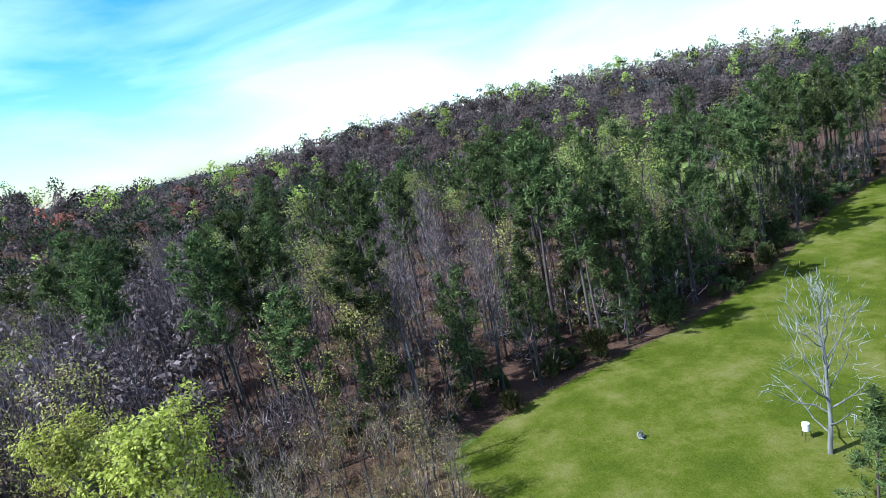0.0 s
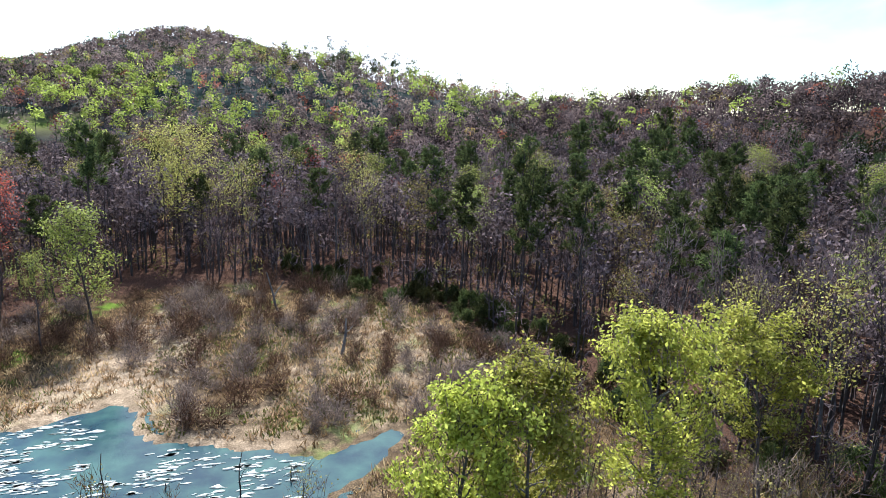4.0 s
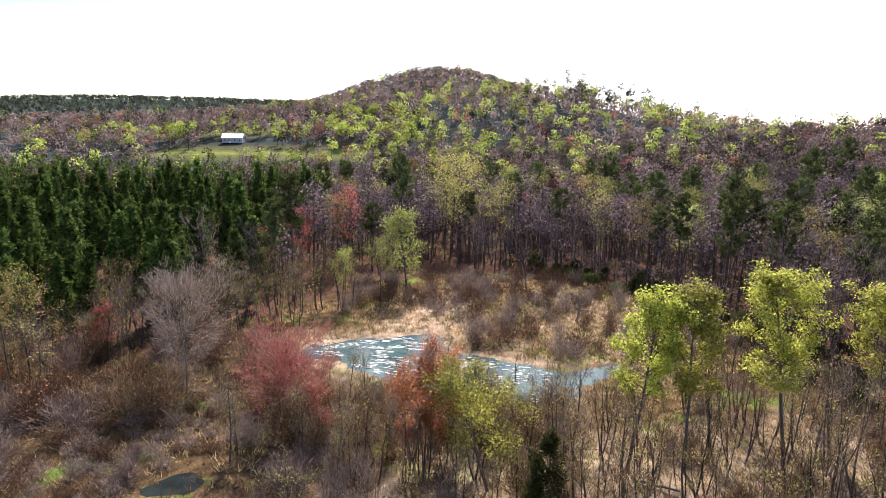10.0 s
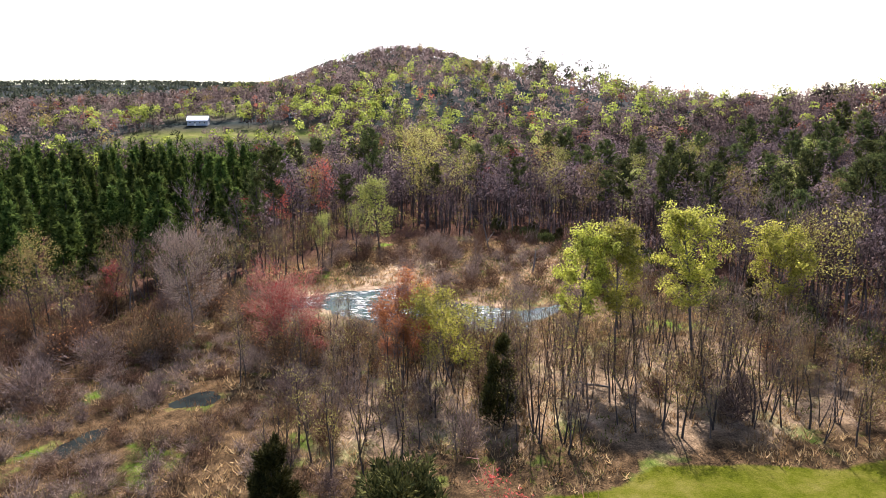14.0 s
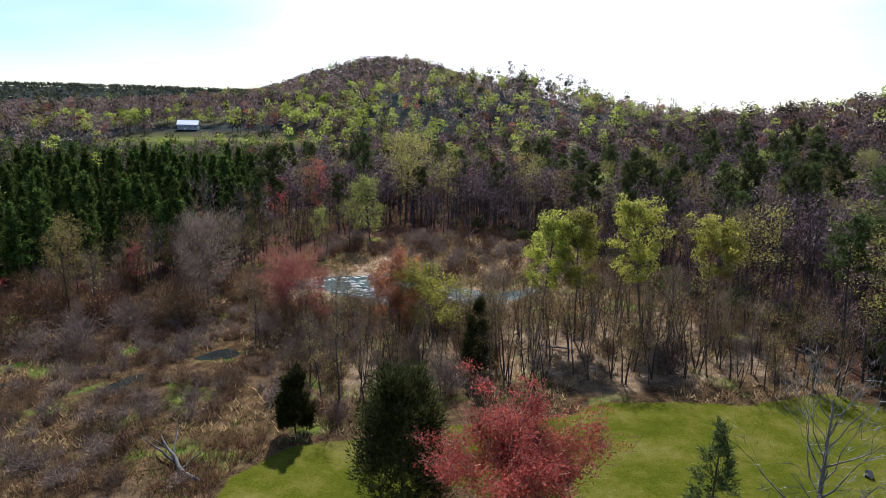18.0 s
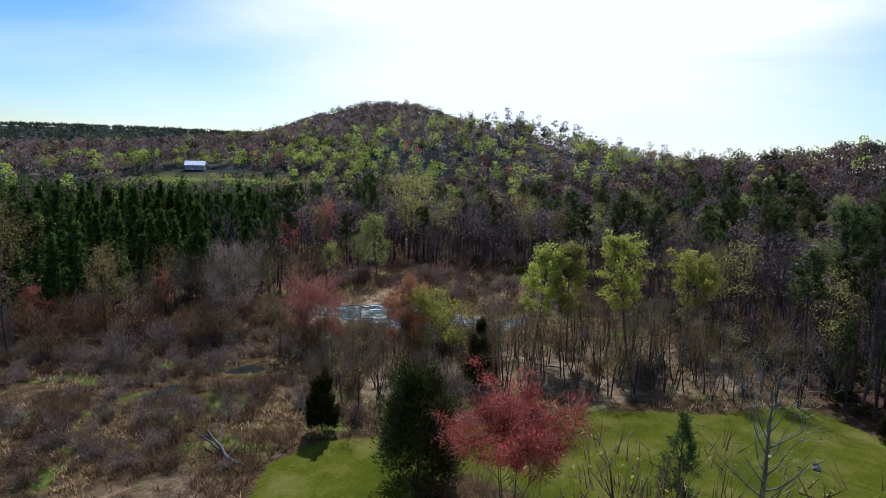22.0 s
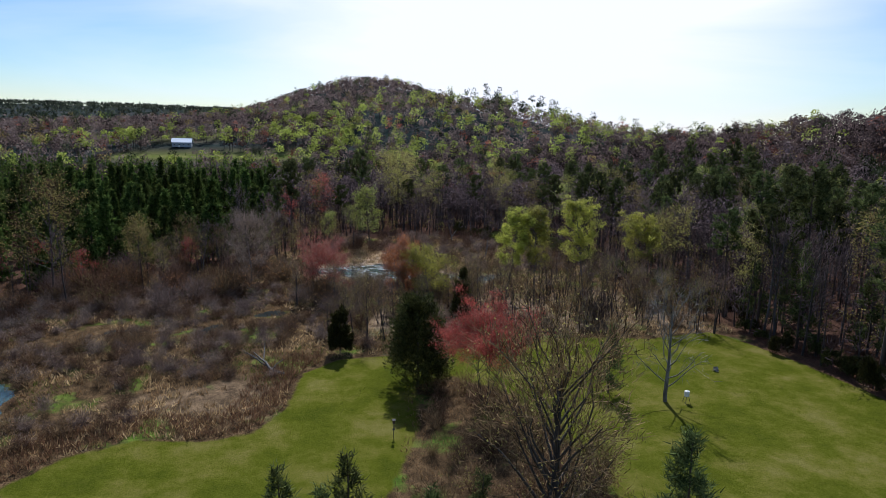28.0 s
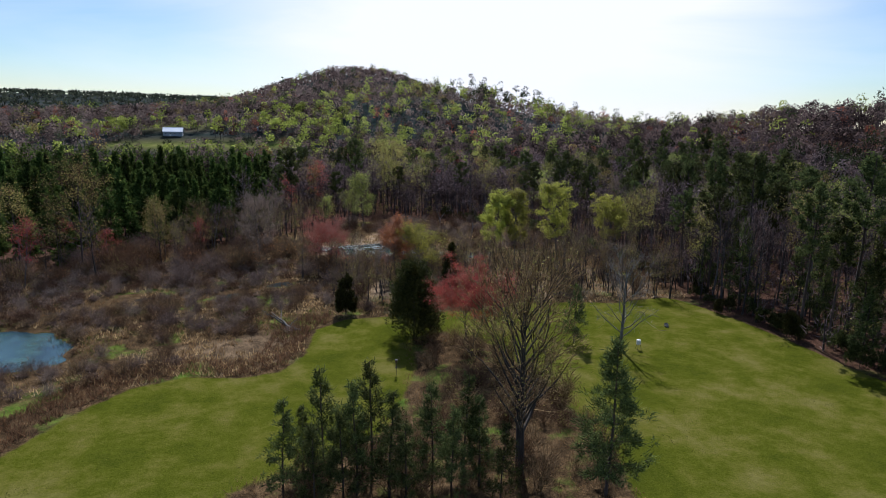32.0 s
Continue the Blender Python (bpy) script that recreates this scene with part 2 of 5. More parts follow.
def wave(x, y, s, seed=0.0):
    """Cheap smooth unevenness, about -1 to 1."""
    x, y = np.asarray(x) / s, np.asarray(y) / s
    return (np.sin(1.7 * x + 0.6 * y + seed) + np.sin(-0.8 * x + 1.9 * y + 2.1 * seed + 1) + np.sin(2.9 * x - 2.3 * y + 0.7 * seed) * 0.6 + np.sin(4.1 * x + 3.7 * y + seed) * 0.4) / 3


HILLS = [(54, 542, 25.1, 70, 70), (124, 488, 10.5, 70, 70), (180, 435, 13, 70, 70), (214, 310, 20, 62, 62), (252, 206, 28, 62, 62), (335, 75, 9, 58, 58), (354, -12, 13, 70, 70), (358, -113, 17, 80, 80), (290, -230, 20, 80, 80), (-12, 900, 65, 110, 190), (-110, 880, 34, 190, 200), (-170, 545, 15, 190, 85), (-430, 620, 14, 150, 130), (-900, 2100, 57, 900, 320), (300, 2500, 50, 900, 350), (-2300, 2600, 92, 1100, 500), (-600, 3400, 110, 900, 500), (-1300, 1500, 30, 420, 300), (1500, 1200, 20, 600, 500)]


def ground_z(x, y):
    x, y = np.asarray(x, float), np.asarray(y, float)
    z = np.zeros(x.shape)
    for cx, cy, h, sx, sy in HILLS:
        z = z + h * np.exp(-(((x - cx) / sx) ** 2 + ((y - cy) / sy) ** 2) * 0.5)
    near = np.exp(-(np.maximum(0, np.hypot(x, y - 70) - 110) / 90) ** 2)
    z = z * (1 - near)
    # the east wood stands a little higher than the lawn
    lawn, pond = signed(LAWN, x, y), np.maximum(signed(POND, x, y), signed(LEFT_POND, x, y))
    z = z + 0.22 * wave(x, y, 9) * near * np.clip(1 - lawn / 6, 0.15, 1) + 0.25 * wave(x, y, 37, 2) * near
    for p in POOLS:
        pond = np.maximum(pond, signed(p, x, y))
    z = z - 0.08
    pond = pond + 0.9 * wave(x, y, 2.3, 1) * (pond > -3)
    return np.where(pond > -2.5, z * 0 - 0.12 - 0.5 * np.clip((pond + 0.3) / 1.5, 0, 1) + np.clip(-pond / 2.5, 0, 1) * (z + 0.12), z)


def tidy(name, verts, faces, mat, parent=None, label="", smooth=False):
    """One mesh object from arrays; faces of one size each, given as a list of index arrays."""
    me = bpy.data.meshes.new(name)
    verts = np.asarray(verts, np.float32)
    faces = [np.asarray(f, np.int32) for f in faces if len(f)]
    me.vertices.add(len(verts))
    me.vertices.foreach_set("co", verts.ravel())
    me.loops.add(sum(f.size for f in faces))
    me.loops.foreach_set("vertex_index", np.concatenate([f.ravel() for f in faces]))
    sizes = np.concatenate([np.full(len(f), f.shape[1], np.int32) for f in faces])
    me.polygons.add(len(sizes))
    me.polygons.foreach_set("loop_start", np.r_[0, np.cumsum(sizes)[:-1]].astype(np.int32))
    me.polygons.foreach_set("loop_total", sizes)
    if smooth:
        me.polygons.foreach_set("use_smooth", np.ones(len(sizes), bool))
    me.update(calc_edges=True)
    me.materials.append(mat)
    ob = new(name, me)
    if parent:
        ob.parent = parent
    if label:
        ob["label"] = label
    return ob


# ---- the ground ----
def ground_mat():
    m, nt, b, N, L = material("ground")

    def attr(n):
        a = N("ShaderNodeAttribute")
        a.attribute_name = n
        return a.outputs["Fac"]

    def mixed(fac, a, c):
        x = N("ShaderNodeMixRGB")
        L(fac, x.inputs[0]), L(a, x.inputs[1]), L(c, x.inputs[2])
        return x.outputs[0]

    big, mid, fine = noise_node(nt, 0.13, 9, 0.72), noise_node(nt, 0.6, 8, 0.65), noise_node(nt, 6.0, 8, 0.7)
    litter = ramp_of(nt, [(0.3, (0.018, 0.011, 0.009)), (0.5, (0.06, 0.034, 0.024)), (0.72, (0.19, 0.1, 0.066))])
    lawn1 = ramp_of(nt, [(0.38, (0.026, 0.04, 0.002)), (0.47, (0.054, 0.067, 0.004)), (0.55, (0.11, 0.104, 0.02)), (0.66, (0.18, 0.15, 0.052))])
    lawn2 = ramp_of(nt, [(0.3, (0.027, 0.04, 0.002)), (0.7, (0.112, 0.11, 0.02))])
    marsh = ramp_of(nt, [(0.38, (0.014, 0.01, 0.007)), (0.49, (0.058, 0.038, 0.02)), (0.59, (0.135, 0.087, 0.045)), (0.73, (0.36, 0.24, 0.135))])
    moss = ramp_of(nt, [(0.3, (0.035, 0.06, 0.01)), (0.7, (0.13, 0.185, 0.03))])
    field = ramp_of(nt, [(0.35, (0.07, 0.095, 0.02)), (0.55, (0.13, 0.145, 0.04)), (0.75, (0.25, 0.2, 0.1))])
    L(fine.outputs["Fac"], litter.inputs[0]), L(big.outputs["Fac"], lawn1.inputs[0]), L(fine.outputs["Fac"], lawn2.inputs[0])
    blend = N("ShaderNodeMath")
    blend.operation = "MULTIPLY_ADD"
    blend.inputs[1].default_value, = 0.5,
    half = N("ShaderNodeMath")
    half.operation, half.inputs[1].default_value = "MULTIPLY", 0.5
    L(fine.outputs["Fac"], half.inputs[0]), L(mid.outputs["Fac"], blend.inputs[0]), L(half.outputs[0], blend.inputs[2])
    L(blend.outputs[0], marsh.inputs[0]), L(mid.outputs["Fac"], moss.inputs[0]), L(big.outputs["Fac"], field.inputs[0])
    c = mixed(attr("marsh"), litter.outputs[0], marsh.outputs[0])
    mk = ramp_of(nt, [(0.55, (0, 0, 0)), (0.66, (1, 1, 1))])
    mid2 = noise_node(nt, 0.16, 5)
    L(mid2.outputs["Fac"], mk.inputs[0])
    mm = N("ShaderNodeMath")
    mm.operation = "MULTIPLY"
    L(mk.outputs[0], mm.inputs[0]), L(attr("marsh"), mm.inputs[1])
    c = mixed(mm.outputs[0], c, moss.outputs[0])
    g = N("ShaderNodeMixRGB")
    g.inputs[0].default_value = 0.5
    L(lawn1.outputs[0], g.inputs[1]), L(lawn2.outputs[0], g.inputs[2])
    # ragged edge between lawn and rough ground
    ed, ea = N("ShaderNodeMath"), N("ShaderNodeMapRange")
    ed.operation = "MULTIPLY_ADD"
    ed.inputs[1].default_value = 0.5
    L(mid.outputs["Fac"], ed.inputs[0]), L(attr("lawn"), ed.inputs[2])
    ea.inputs["From Min"].default_value, ea.inputs["From Max"].default_value = 0.68, 0.82
    L(ed.outputs[0], ea.inputs["Value"])
    c = mixed(ea.outputs[0], c, g.outputs[0])
    sand = ramp_of(nt, [(0.36, (0.07, 0.048, 0.03)), (0.5, (0.26, 0.19, 0.125)), (0.62, (0.5, 0.38, 0.26)), (0.8, (0.62, 0.5, 0.37))])
    L(blend.outputs[0], sand.inputs[0])
    c = mixed(attr("sand"), c, sand.outputs[0])
    c = mixed(attr("field"), c, field.outputs[0])
    # distant woodland tone, lightened and blued: aerial haze painted into the ground colour
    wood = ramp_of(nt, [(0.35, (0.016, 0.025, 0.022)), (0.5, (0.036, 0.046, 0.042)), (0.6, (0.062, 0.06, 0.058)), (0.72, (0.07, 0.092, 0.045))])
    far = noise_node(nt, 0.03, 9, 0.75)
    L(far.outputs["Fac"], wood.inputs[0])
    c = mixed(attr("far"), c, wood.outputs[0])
    L(c, b.inputs["Base Color"])
    b.inputs["Roughness"].default_value, b.inputs["Specular IOR Level"].default_value = 1.0, 0.0
    bump = N("ShaderNodeBump")
    bump.inputs["Strength"].default_value, bump.inputs["Distance"].default_value = 0.7, 0.15
    L(fine.outputs["Fac"], bump.inputs["Height"]), L(bump.outputs[0], b.inputs["Normal"])
    return m


def field_mask(x, y):
    """Open pasture beyond the plantation."""
    a = signed([(-200, 424), (-130, 416), (-66, 420), (-50, 434), (-66, 448), (-130, 452), (-190, 442)], x, y)
    b = signed([(-300, 500), (-240, 492), (-170, 500), (-120, 520), (-170, 534), (-300, 528)], x, y)
    c = signed([(-420, 520), (-370, 500), (-345, 540), (-380, 580), (-430, 570)], x, y)
    e = signed([(100, -12), (122, -42), (150, -58), (168, -34), (140, -10), (115, 0)], x, y)
    return np.clip(np.maximum(np.maximum(a, b), np.maximum(c, e)) / 6 + 0.5, 0, 1)


def build_ground():
    def axis(lo, hi, step, far, n):
        inner = np.arange(lo, hi + 0.01, step)
        out = np.geomspace(1, far, n)
        return np.r_[lo - (out[::-1] - 1) - step, inner, hi + (out - 1) + step]
    xs, ys = axis(-75, 80, 1.0, 4600, 62), axis(-30, 185, 1.0, 4600, 62)
    gx, gy = np.meshgrid(xs, ys)
    z = ground_z(gx, gy)
    n, k = len(ys), len(xs)
    i = (np.arange(n - 1)[:, None] * k + np.arange(k - 1)).ravel()
    quads = np.stack([i, i + 1, i + k + 1, i + k], 1)
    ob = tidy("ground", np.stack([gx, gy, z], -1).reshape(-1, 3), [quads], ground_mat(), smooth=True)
    lawn = np.clip(0.5 + signed(LAWN, gx, gy) / 3, 0, 1) * np.clip(0.5 - signed(ISLAND, gx, gy) / 4, 0, 1)
    marsh = np.clip(0.5 + signed(OPEN, gx, gy) / 6, 0, 1)
    shore = signed(POND, gx, gy)
    sand = np.clip(1 + shore / 7 + 0.35 * wave(gx, gy, 4, 3), 0, 1) * np.clip((gy - 118 - 0.25 * gx) / 8, 0.25, 1) * 0.9
    sand = np.maximum(sand, np.clip(signed([(-12, 136), (2, 134), (6, 150), (0, 168), (-7, 160)], gx, gy) / 3 + 0.5 + 0.5 * wave(gx, gy, 3, 5), 0, 1) * 0.8)
    sand = np.maximum(sand, np.clip(signed([(-33, 54), (-16, 54), (-15.5, 64), (-22, 67), (-34, 60)], gx, gy) / 3 + 0.3 + 0.5 * wave(gx, gy, 3, 6), 0, 1) * 0.2)
    sand = np.maximum(sand, np.clip(signed([(-12, 82), (20, 84), (48, 84), (50, 100), (40, 112), (12, 108), (-8, 100)], gx, gy) / 5 + 0.1 + 0.7 * wave(gx, gy, 3.5, 8), 0, 1) * 0.55)
    sand = np.maximum(sand, np.clip(signed([(6, 128), (30, 128), (44, 140), (36, 162), (14, 170)], gx, gy) / 6 + 0.8 * wave(gx, gy, 2.6, 9) - 0.1, 0, 1) * 0.5)
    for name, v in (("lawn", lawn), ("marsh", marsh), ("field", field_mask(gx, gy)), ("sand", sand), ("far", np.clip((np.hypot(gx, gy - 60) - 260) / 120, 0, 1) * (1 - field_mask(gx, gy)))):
        a = ob.data.attributes.new(name, "FLOAT", "POINT")
        a.data.foreach_set("value", v.astype(np.float32).ravel())
    tagged(ob, "mown green lawn, tan marsh and brown leaf litter", "ground", kind="structure")


build_ground()


def water_mat():
    m, nt, b, N, L = material("pond_water")
    b.inputs["Base Color"].default_value = (0.015, 0.03, 0.035, 1)
    b.inputs["Roughness"].default_value, b.inputs["IOR"].default_value = 0.08, 1.33
    no = noise_node(nt, 2.2, 4)
    bump = N("ShaderNodeBump")
    bump.inputs["Strength"].default_value, bump.inputs["Distance"].default_value = 0.35, 0.05
    L(no.outputs["Fac"], bump.inputs["Height"]), L(bump.outputs[0], b.inputs["Normal"])
    r = ramp_of(nt, [(0.35, (0.012, 0.03, 0.045)), (0.65, (0.04, 0.085, 0.075))])
    n2 = noise_node(nt, 0.25, 4)
    L(n2.outputs["Fac"], r.inputs[0]), L(r.outputs[0], b.inputs["Base Color"])
    return m


WATER = water_mat()
POOL = water_mat()
POOL.node_tree.nodes["Principled BSDF"].inputs["Specular IOR Level"].default_value = 0.12
POOL.node_tree.nodes["Principled BSDF"].inputs["Roughness"].default_value = 0.3
POOL.node_tree.nodes["Principled BSDF"].inputs["IOR"].default_value = 1.1
for el, c in zip(POOL.node_tree.nodes["Color Ramp"].color_ramp.elements, ((0.008, 0.01, 0.01, 1), (0.022, 0.028, 0.024, 1))):
    el.color = c


def grid_in(poly, step, z, grow=0.6):
    p = np.array(poly)
    xs, ys = np.arange(p[:, 0].min() - 1, p[:, 0].max() + 1, step), np.arange(p[:, 1].min() - 1, p[:, 1].max() + 1, step)
    gx, gy = np.meshgrid(xs, ys)
    k = len(xs)
    i = (np.arange(len(ys) - 1)[:, None] * k + np.arange(k - 1)).ravel()
    keep = (signed(poly, gx + step / 2, gy + step / 2) > -grow).ravel()[i]
    return np.stack([gx, gy, gx * 0 + z], -1).reshape(-1, 3), np.stack([i, i + 1, i + k + 1, i + k], 1)[keep]


for which, outline in (("pond", POND), ("marsh_pond", LEFT_POND)):
    v, f = grid_in(outline, 0.5, -0.22, 1.6)
    tagged(tidy("water_" + which, v, [f], WATER), "shallow blue marsh water with pale mats and modelled glints", "water", kind="structure")
for outline in POOLS:
    v, f = grid_in(outline, 0.5, -0.22, 1.6)
    tagged(tidy("water_pool", v, [f], POOL), "small dark pool among brown sedge", "water", kind="structure")

# ---- tree building ----


def tubes(segs, sides=5):
    """Tapered round pieces from rows of x0 y0 z0 x1 y1 z1 r0 r1."""
    s = np.asarray(segs, float).reshape(-1, 8)
    d = s[:, 3:6] - s[:, :3]
    d /= np.linalg.norm(d, axis=1, keepdims=True) + 1e-9
    ref = np.where(np.abs(d[:, 2:3]) > 0.9, [[1.0, 0, 0]], [[0, 0, 1.0]])
    u = np.cross(d, ref)
    u /= np.linalg.norm(u, axis=1, keepdims=True) + 1e-9
    w = np.cross(d, u)
    a = np.arange(sides) / sides * 2 * np.pi
    ring = u[:, None] * np.cos(a)[None, :, None] + w[:, None] * np.sin(a)[None, :, None]
    v = np.concatenate([s[:, None, :3] + ring * s[:, 6, None, None], s[:, None, 3:6] + ring * s[:, 7, None, None]], 1)
    base = np.arange(len(s))[:, None] * 2 * sides
    j, k = np.arange(sides), (np.arange(sides) + 1) % sides
    q = np.stack([base + j, base + k, base + k + sides, base + j + sides], -1).reshape(-1, 4)
    return v.reshape(-1, 3), q


def blades(at, along, size, width, rng, out=None, loose=0.6):
    """Narrow pointed triangles from points along directions; out: the way they face."""
    n = len(at)
    side = np.cross(along, rng.normal(size=(n, 3)) if out is None else out + rng.normal(size=(n, 3)) * loose)
    side /= np.linalg.norm(side, axis=1, keepdims=True) + 1e-9
    size, width = np.broadcast_to(size, n)[:, None], np.broadcast_to(width, n)[:, None]
    v = np.stack([at - side * width / 2, at + side * width / 2, at + along * size], 1)
    return v.reshape(-1, 3), np.arange(3 * n).reshape(-1, 3)


def leaves(at, size, rng, up=0.3, out=None, loose=0.55):
    """Small four-cornered leaves, each turned its own way and folded along its middle."""
    n = len(at)
    nrm = rng.normal(size=(n, 3)) + [0, 0, up] if out is None else out + rng.normal(size=(n, 3)) * loose
    nrm /= np.linalg.norm(nrm, axis=1, keepdims=True)
    u = np.cross(nrm, rng.normal(size=(n, 3)))
    u /= np.linalg.norm(u, axis=1, keepdims=True)
    w = np.cross(nrm, u)
    s = (size * rng.uniform(0.6, 1.25, n))[:, None]
    v = np.stack([at - u * s * 0.55, at - w * s * 0.32 + nrm * s * 0.1, at + u * s * 0.6, at + w * s * 0.32 + nrm * s * 0.1], 1)
    return v.reshape(-1, 3), np.arange(4 * n).reshape(-1, 4)


def unit(v):
    return v / (np.linalg.norm(v, axis=-1, keepdims=True) + 1e-9)


def limb(rng, p, d, length, r, n, lift=0.12, wob=0.18):
    """A limb of n pieces that bends upwards: its segments and the points along it."""
    segs, pts = [], [np.array(p, float)]
    d = np.array(d, float)
    for i in range(n):
        d = unit(d + rng.normal(size=3) * wob + [0, 0, lift])
        q = pts[-1] + d * length / n
        segs.append([*pts[-1], *q, r * (1 - i / n * 0.8), r * (1 - (i + 1) / n * 0.8)])
        pts.append(q)
    return segs, pts, d


def pipe(segs, sides=6):
    """One unbroken tapered tube through consecutive pieces."""
    s = np.asarray(segs, float)
    p, r = np.r_[s[:, :3], s[-1:, 3:6]], np.r_[s[:, 6], s[-1:, 7]]
    d = unit(np.gradient(p, axis=0))
    u = unit(np.cross(d, [0.31, 0.95, 0.05]))
    w = np.cross(d, u)
    a = np.arange(sides) / sides * 2 * np.pi
    v = p[:, None] + (u[:, None] * np.cos(a)[None, :, None] + w[:, None] * np.sin(a)[None, :, None]) * r[:, None, None]
    i, j = np.arange(len(p) - 1)[:, None] * sides, np.arange(sides)
    k = (j + 1) % sides
    return v.reshape(-1, 3), np.stack([i + j, i + k, i + k + sides, i + j + sides], -1).reshape(-1, 4)


def skeleton_of(rng, H, base, R, stems=1, limbs=16, subs=4, lean=0.0, profile="round", r0=None, rise=0.55, fork=0.0):
    """Trunk, limbs and twig ends of a broadleaf tree."""
    trunk, limb_rows, fine, ends = [], [], [], []
    r0 = r0 or H * 0.011
    for s in range(stems):
        a = rng.uniform(0, 2 * np.pi)
        d0 = unit(np.array([np.cos(a) * (0.03 + 0.22 * (stems > 1)) + lean, np.sin(a) * (0.03 + 0.22 * (stems > 1)), 1.0]))
        segs, pts, _ = limb(rng, (0.12 * s, 0.1 * (s % 2), -0.3), d0, H * rng.uniform(0.86, 0.97), r0 * (0.75 if stems > 1 else 1), 9, 0.05, 0.05)
        trunk.append(segs)
        pts = np.array(pts)
        for i in range(limbs // stems):
            h = base + (0.97 - base) * ((i + rng.uniform(0.1, 0.9)) / (limbs // stems))
            k = h * (len(pts) - 1)
            p = pts[int(k)] + (pts[min(int(k) + 1, len(pts) - 1)] - pts[int(k)]) * (k % 1)
            f = (h - base) / (1 - base)
            reach = {"round": np.sqrt(max(0.06, 1 - (2 * f - 0.85) ** 2 * 0.85)), "cone": 1.05 - 0.85 * f, "vase": 0.45 + 0.75 * f * (1.25 - f), "fan": 1.0 - 0.35 * f}[profile]
            az = i * 2.4 + rng.uniform(-0.5, 0.5)
            up = rise + 0.75 * f
            d = unit(np.array([np.cos(az), np.sin(az), up]))
            length = R * reach * rng.uniform(0.8, 1.15) * (1 + 0.25 * up)
            sg, lp, _ = limb(rng, p, d, length, r0 * 0.36 * (1 - 0.6 * f), 4)
            limb_rows += sg
            for j in range(subs):
                m = rng.uniform(0.3, 1.0) * (len(lp) - 1)
                q = lp[int(m)] if int(m) >= len(lp) - 1 else lp[int(m)] + (lp[int(m) + 1] - lp[int(m)]) * (m % 1)
                d2 = unit(d + rng.normal(size=3) * 0.75 + [0, 0, 0.35])
                s2, p2, _ = limb(rng, q, d2, length * rng.uniform(0.25, 0.5), r0 * 0.1, 2, 0.12, 0.3)
                fine += s2
                ends += p2[1:]
            ends.append(lp[-1])
    return trunk, limb_rows, fine, np.array(ends)


def crown_cloud(rng, ends, n, spread, clumped=0.0):
    weight = rng.uniform(0.1, 1.0, len(ends)) ** clumped
    k = rng.choice(len(ends), n, p=weight / weight.sum())
    return ends[k] + rng.normal(size=(n, 3)) * spread * np.array([1, 1, 0.75])


def twig_rays(rng, ends, n, length, width, spread=0.35):
    n, width = int(n * 0.6), width * 1.75
    k = rng.integers(0, len(ends), n)
    centre = ends.mean(0) - [0, 0, ends[:, 2].std() * 1.2]
    d = unit(unit(ends[k] - centre) + rng.normal(size=(n, 3)) * 0.55 + [0, 0, 0.25])
    return blades(ends[k] + rng.normal(size=(n, 3)) * spread, d, length * rng.uniform(0.5, 1.2, n), width, rng)


def joined(*vf):
    vs, fs, at = [], {}, 0
    for v, f in vf:
        vs.append(v)
        fs.setdefault(f.shape[1], []).append(f + at)
        at += len(v)
    return np.concatenate(vs), [np.concatenate(x) for x in fs.values()]


def plant(name, label, category, pieces, group=""):
    """A plant as an empty at its foot with its parts: rows of part name, vertices, faces, material, label."""
    root = new(name)
    root.empty_display_size = 0.3
    tagged(root, label, category, group)
    for pn, (v, f), mat, lab in pieces:
        ob = tidy(pn, v, f, mat, root, lab)
        if pn != "trunk":
            ob["kind"] = "stuff"
    return root


def broadleaf(seed, H, R, base=0.35, leaf=None, n=3000, size=0.3, bark=BARK, twig=TWIG, twigs=1500, profile="round", label="", name="broadleaf_tree", limbs=16, subs=4, stems=1, spread=0.5, leaf_label="", lean=0.0, group="", r0=None, twig_w=0.03, rise=0.55, twig_l=0.9):
    rng = np.random.default_rng(seed)
    trunk, limb_rows, fine, ends = skeleton_of(rng, H, base, R, stems, limbs, subs, lean, profile, r0, rise)
    sides = 7 if n > 1500 or twigs > 2000 else 4
    v2, q2 = tubes(fine, 3)
    pieces = [("trunk", joined(pipe(t, sides)), bark, "") for t in trunk] + [("limb_frame", joined(tubes(limb_rows, min(sides, 5))), bark, ""), ("twig_crown", joined((v2, q2), twig_rays(rng, ends, twigs, twig_l, twig_w)), twig, "")]
    if leaf:
        at = crown_cloud(rng, ends, n, spread, 1.3 if spread < 0.37 else 0.3)
        pieces.append(("crown", joined(leaves(at, size, rng, out=unit(at - (ends.mean(0) - [0, 0, 0.6])))), leaf, leaf_label))
    return plant(name, label, "tree", pieces, group)


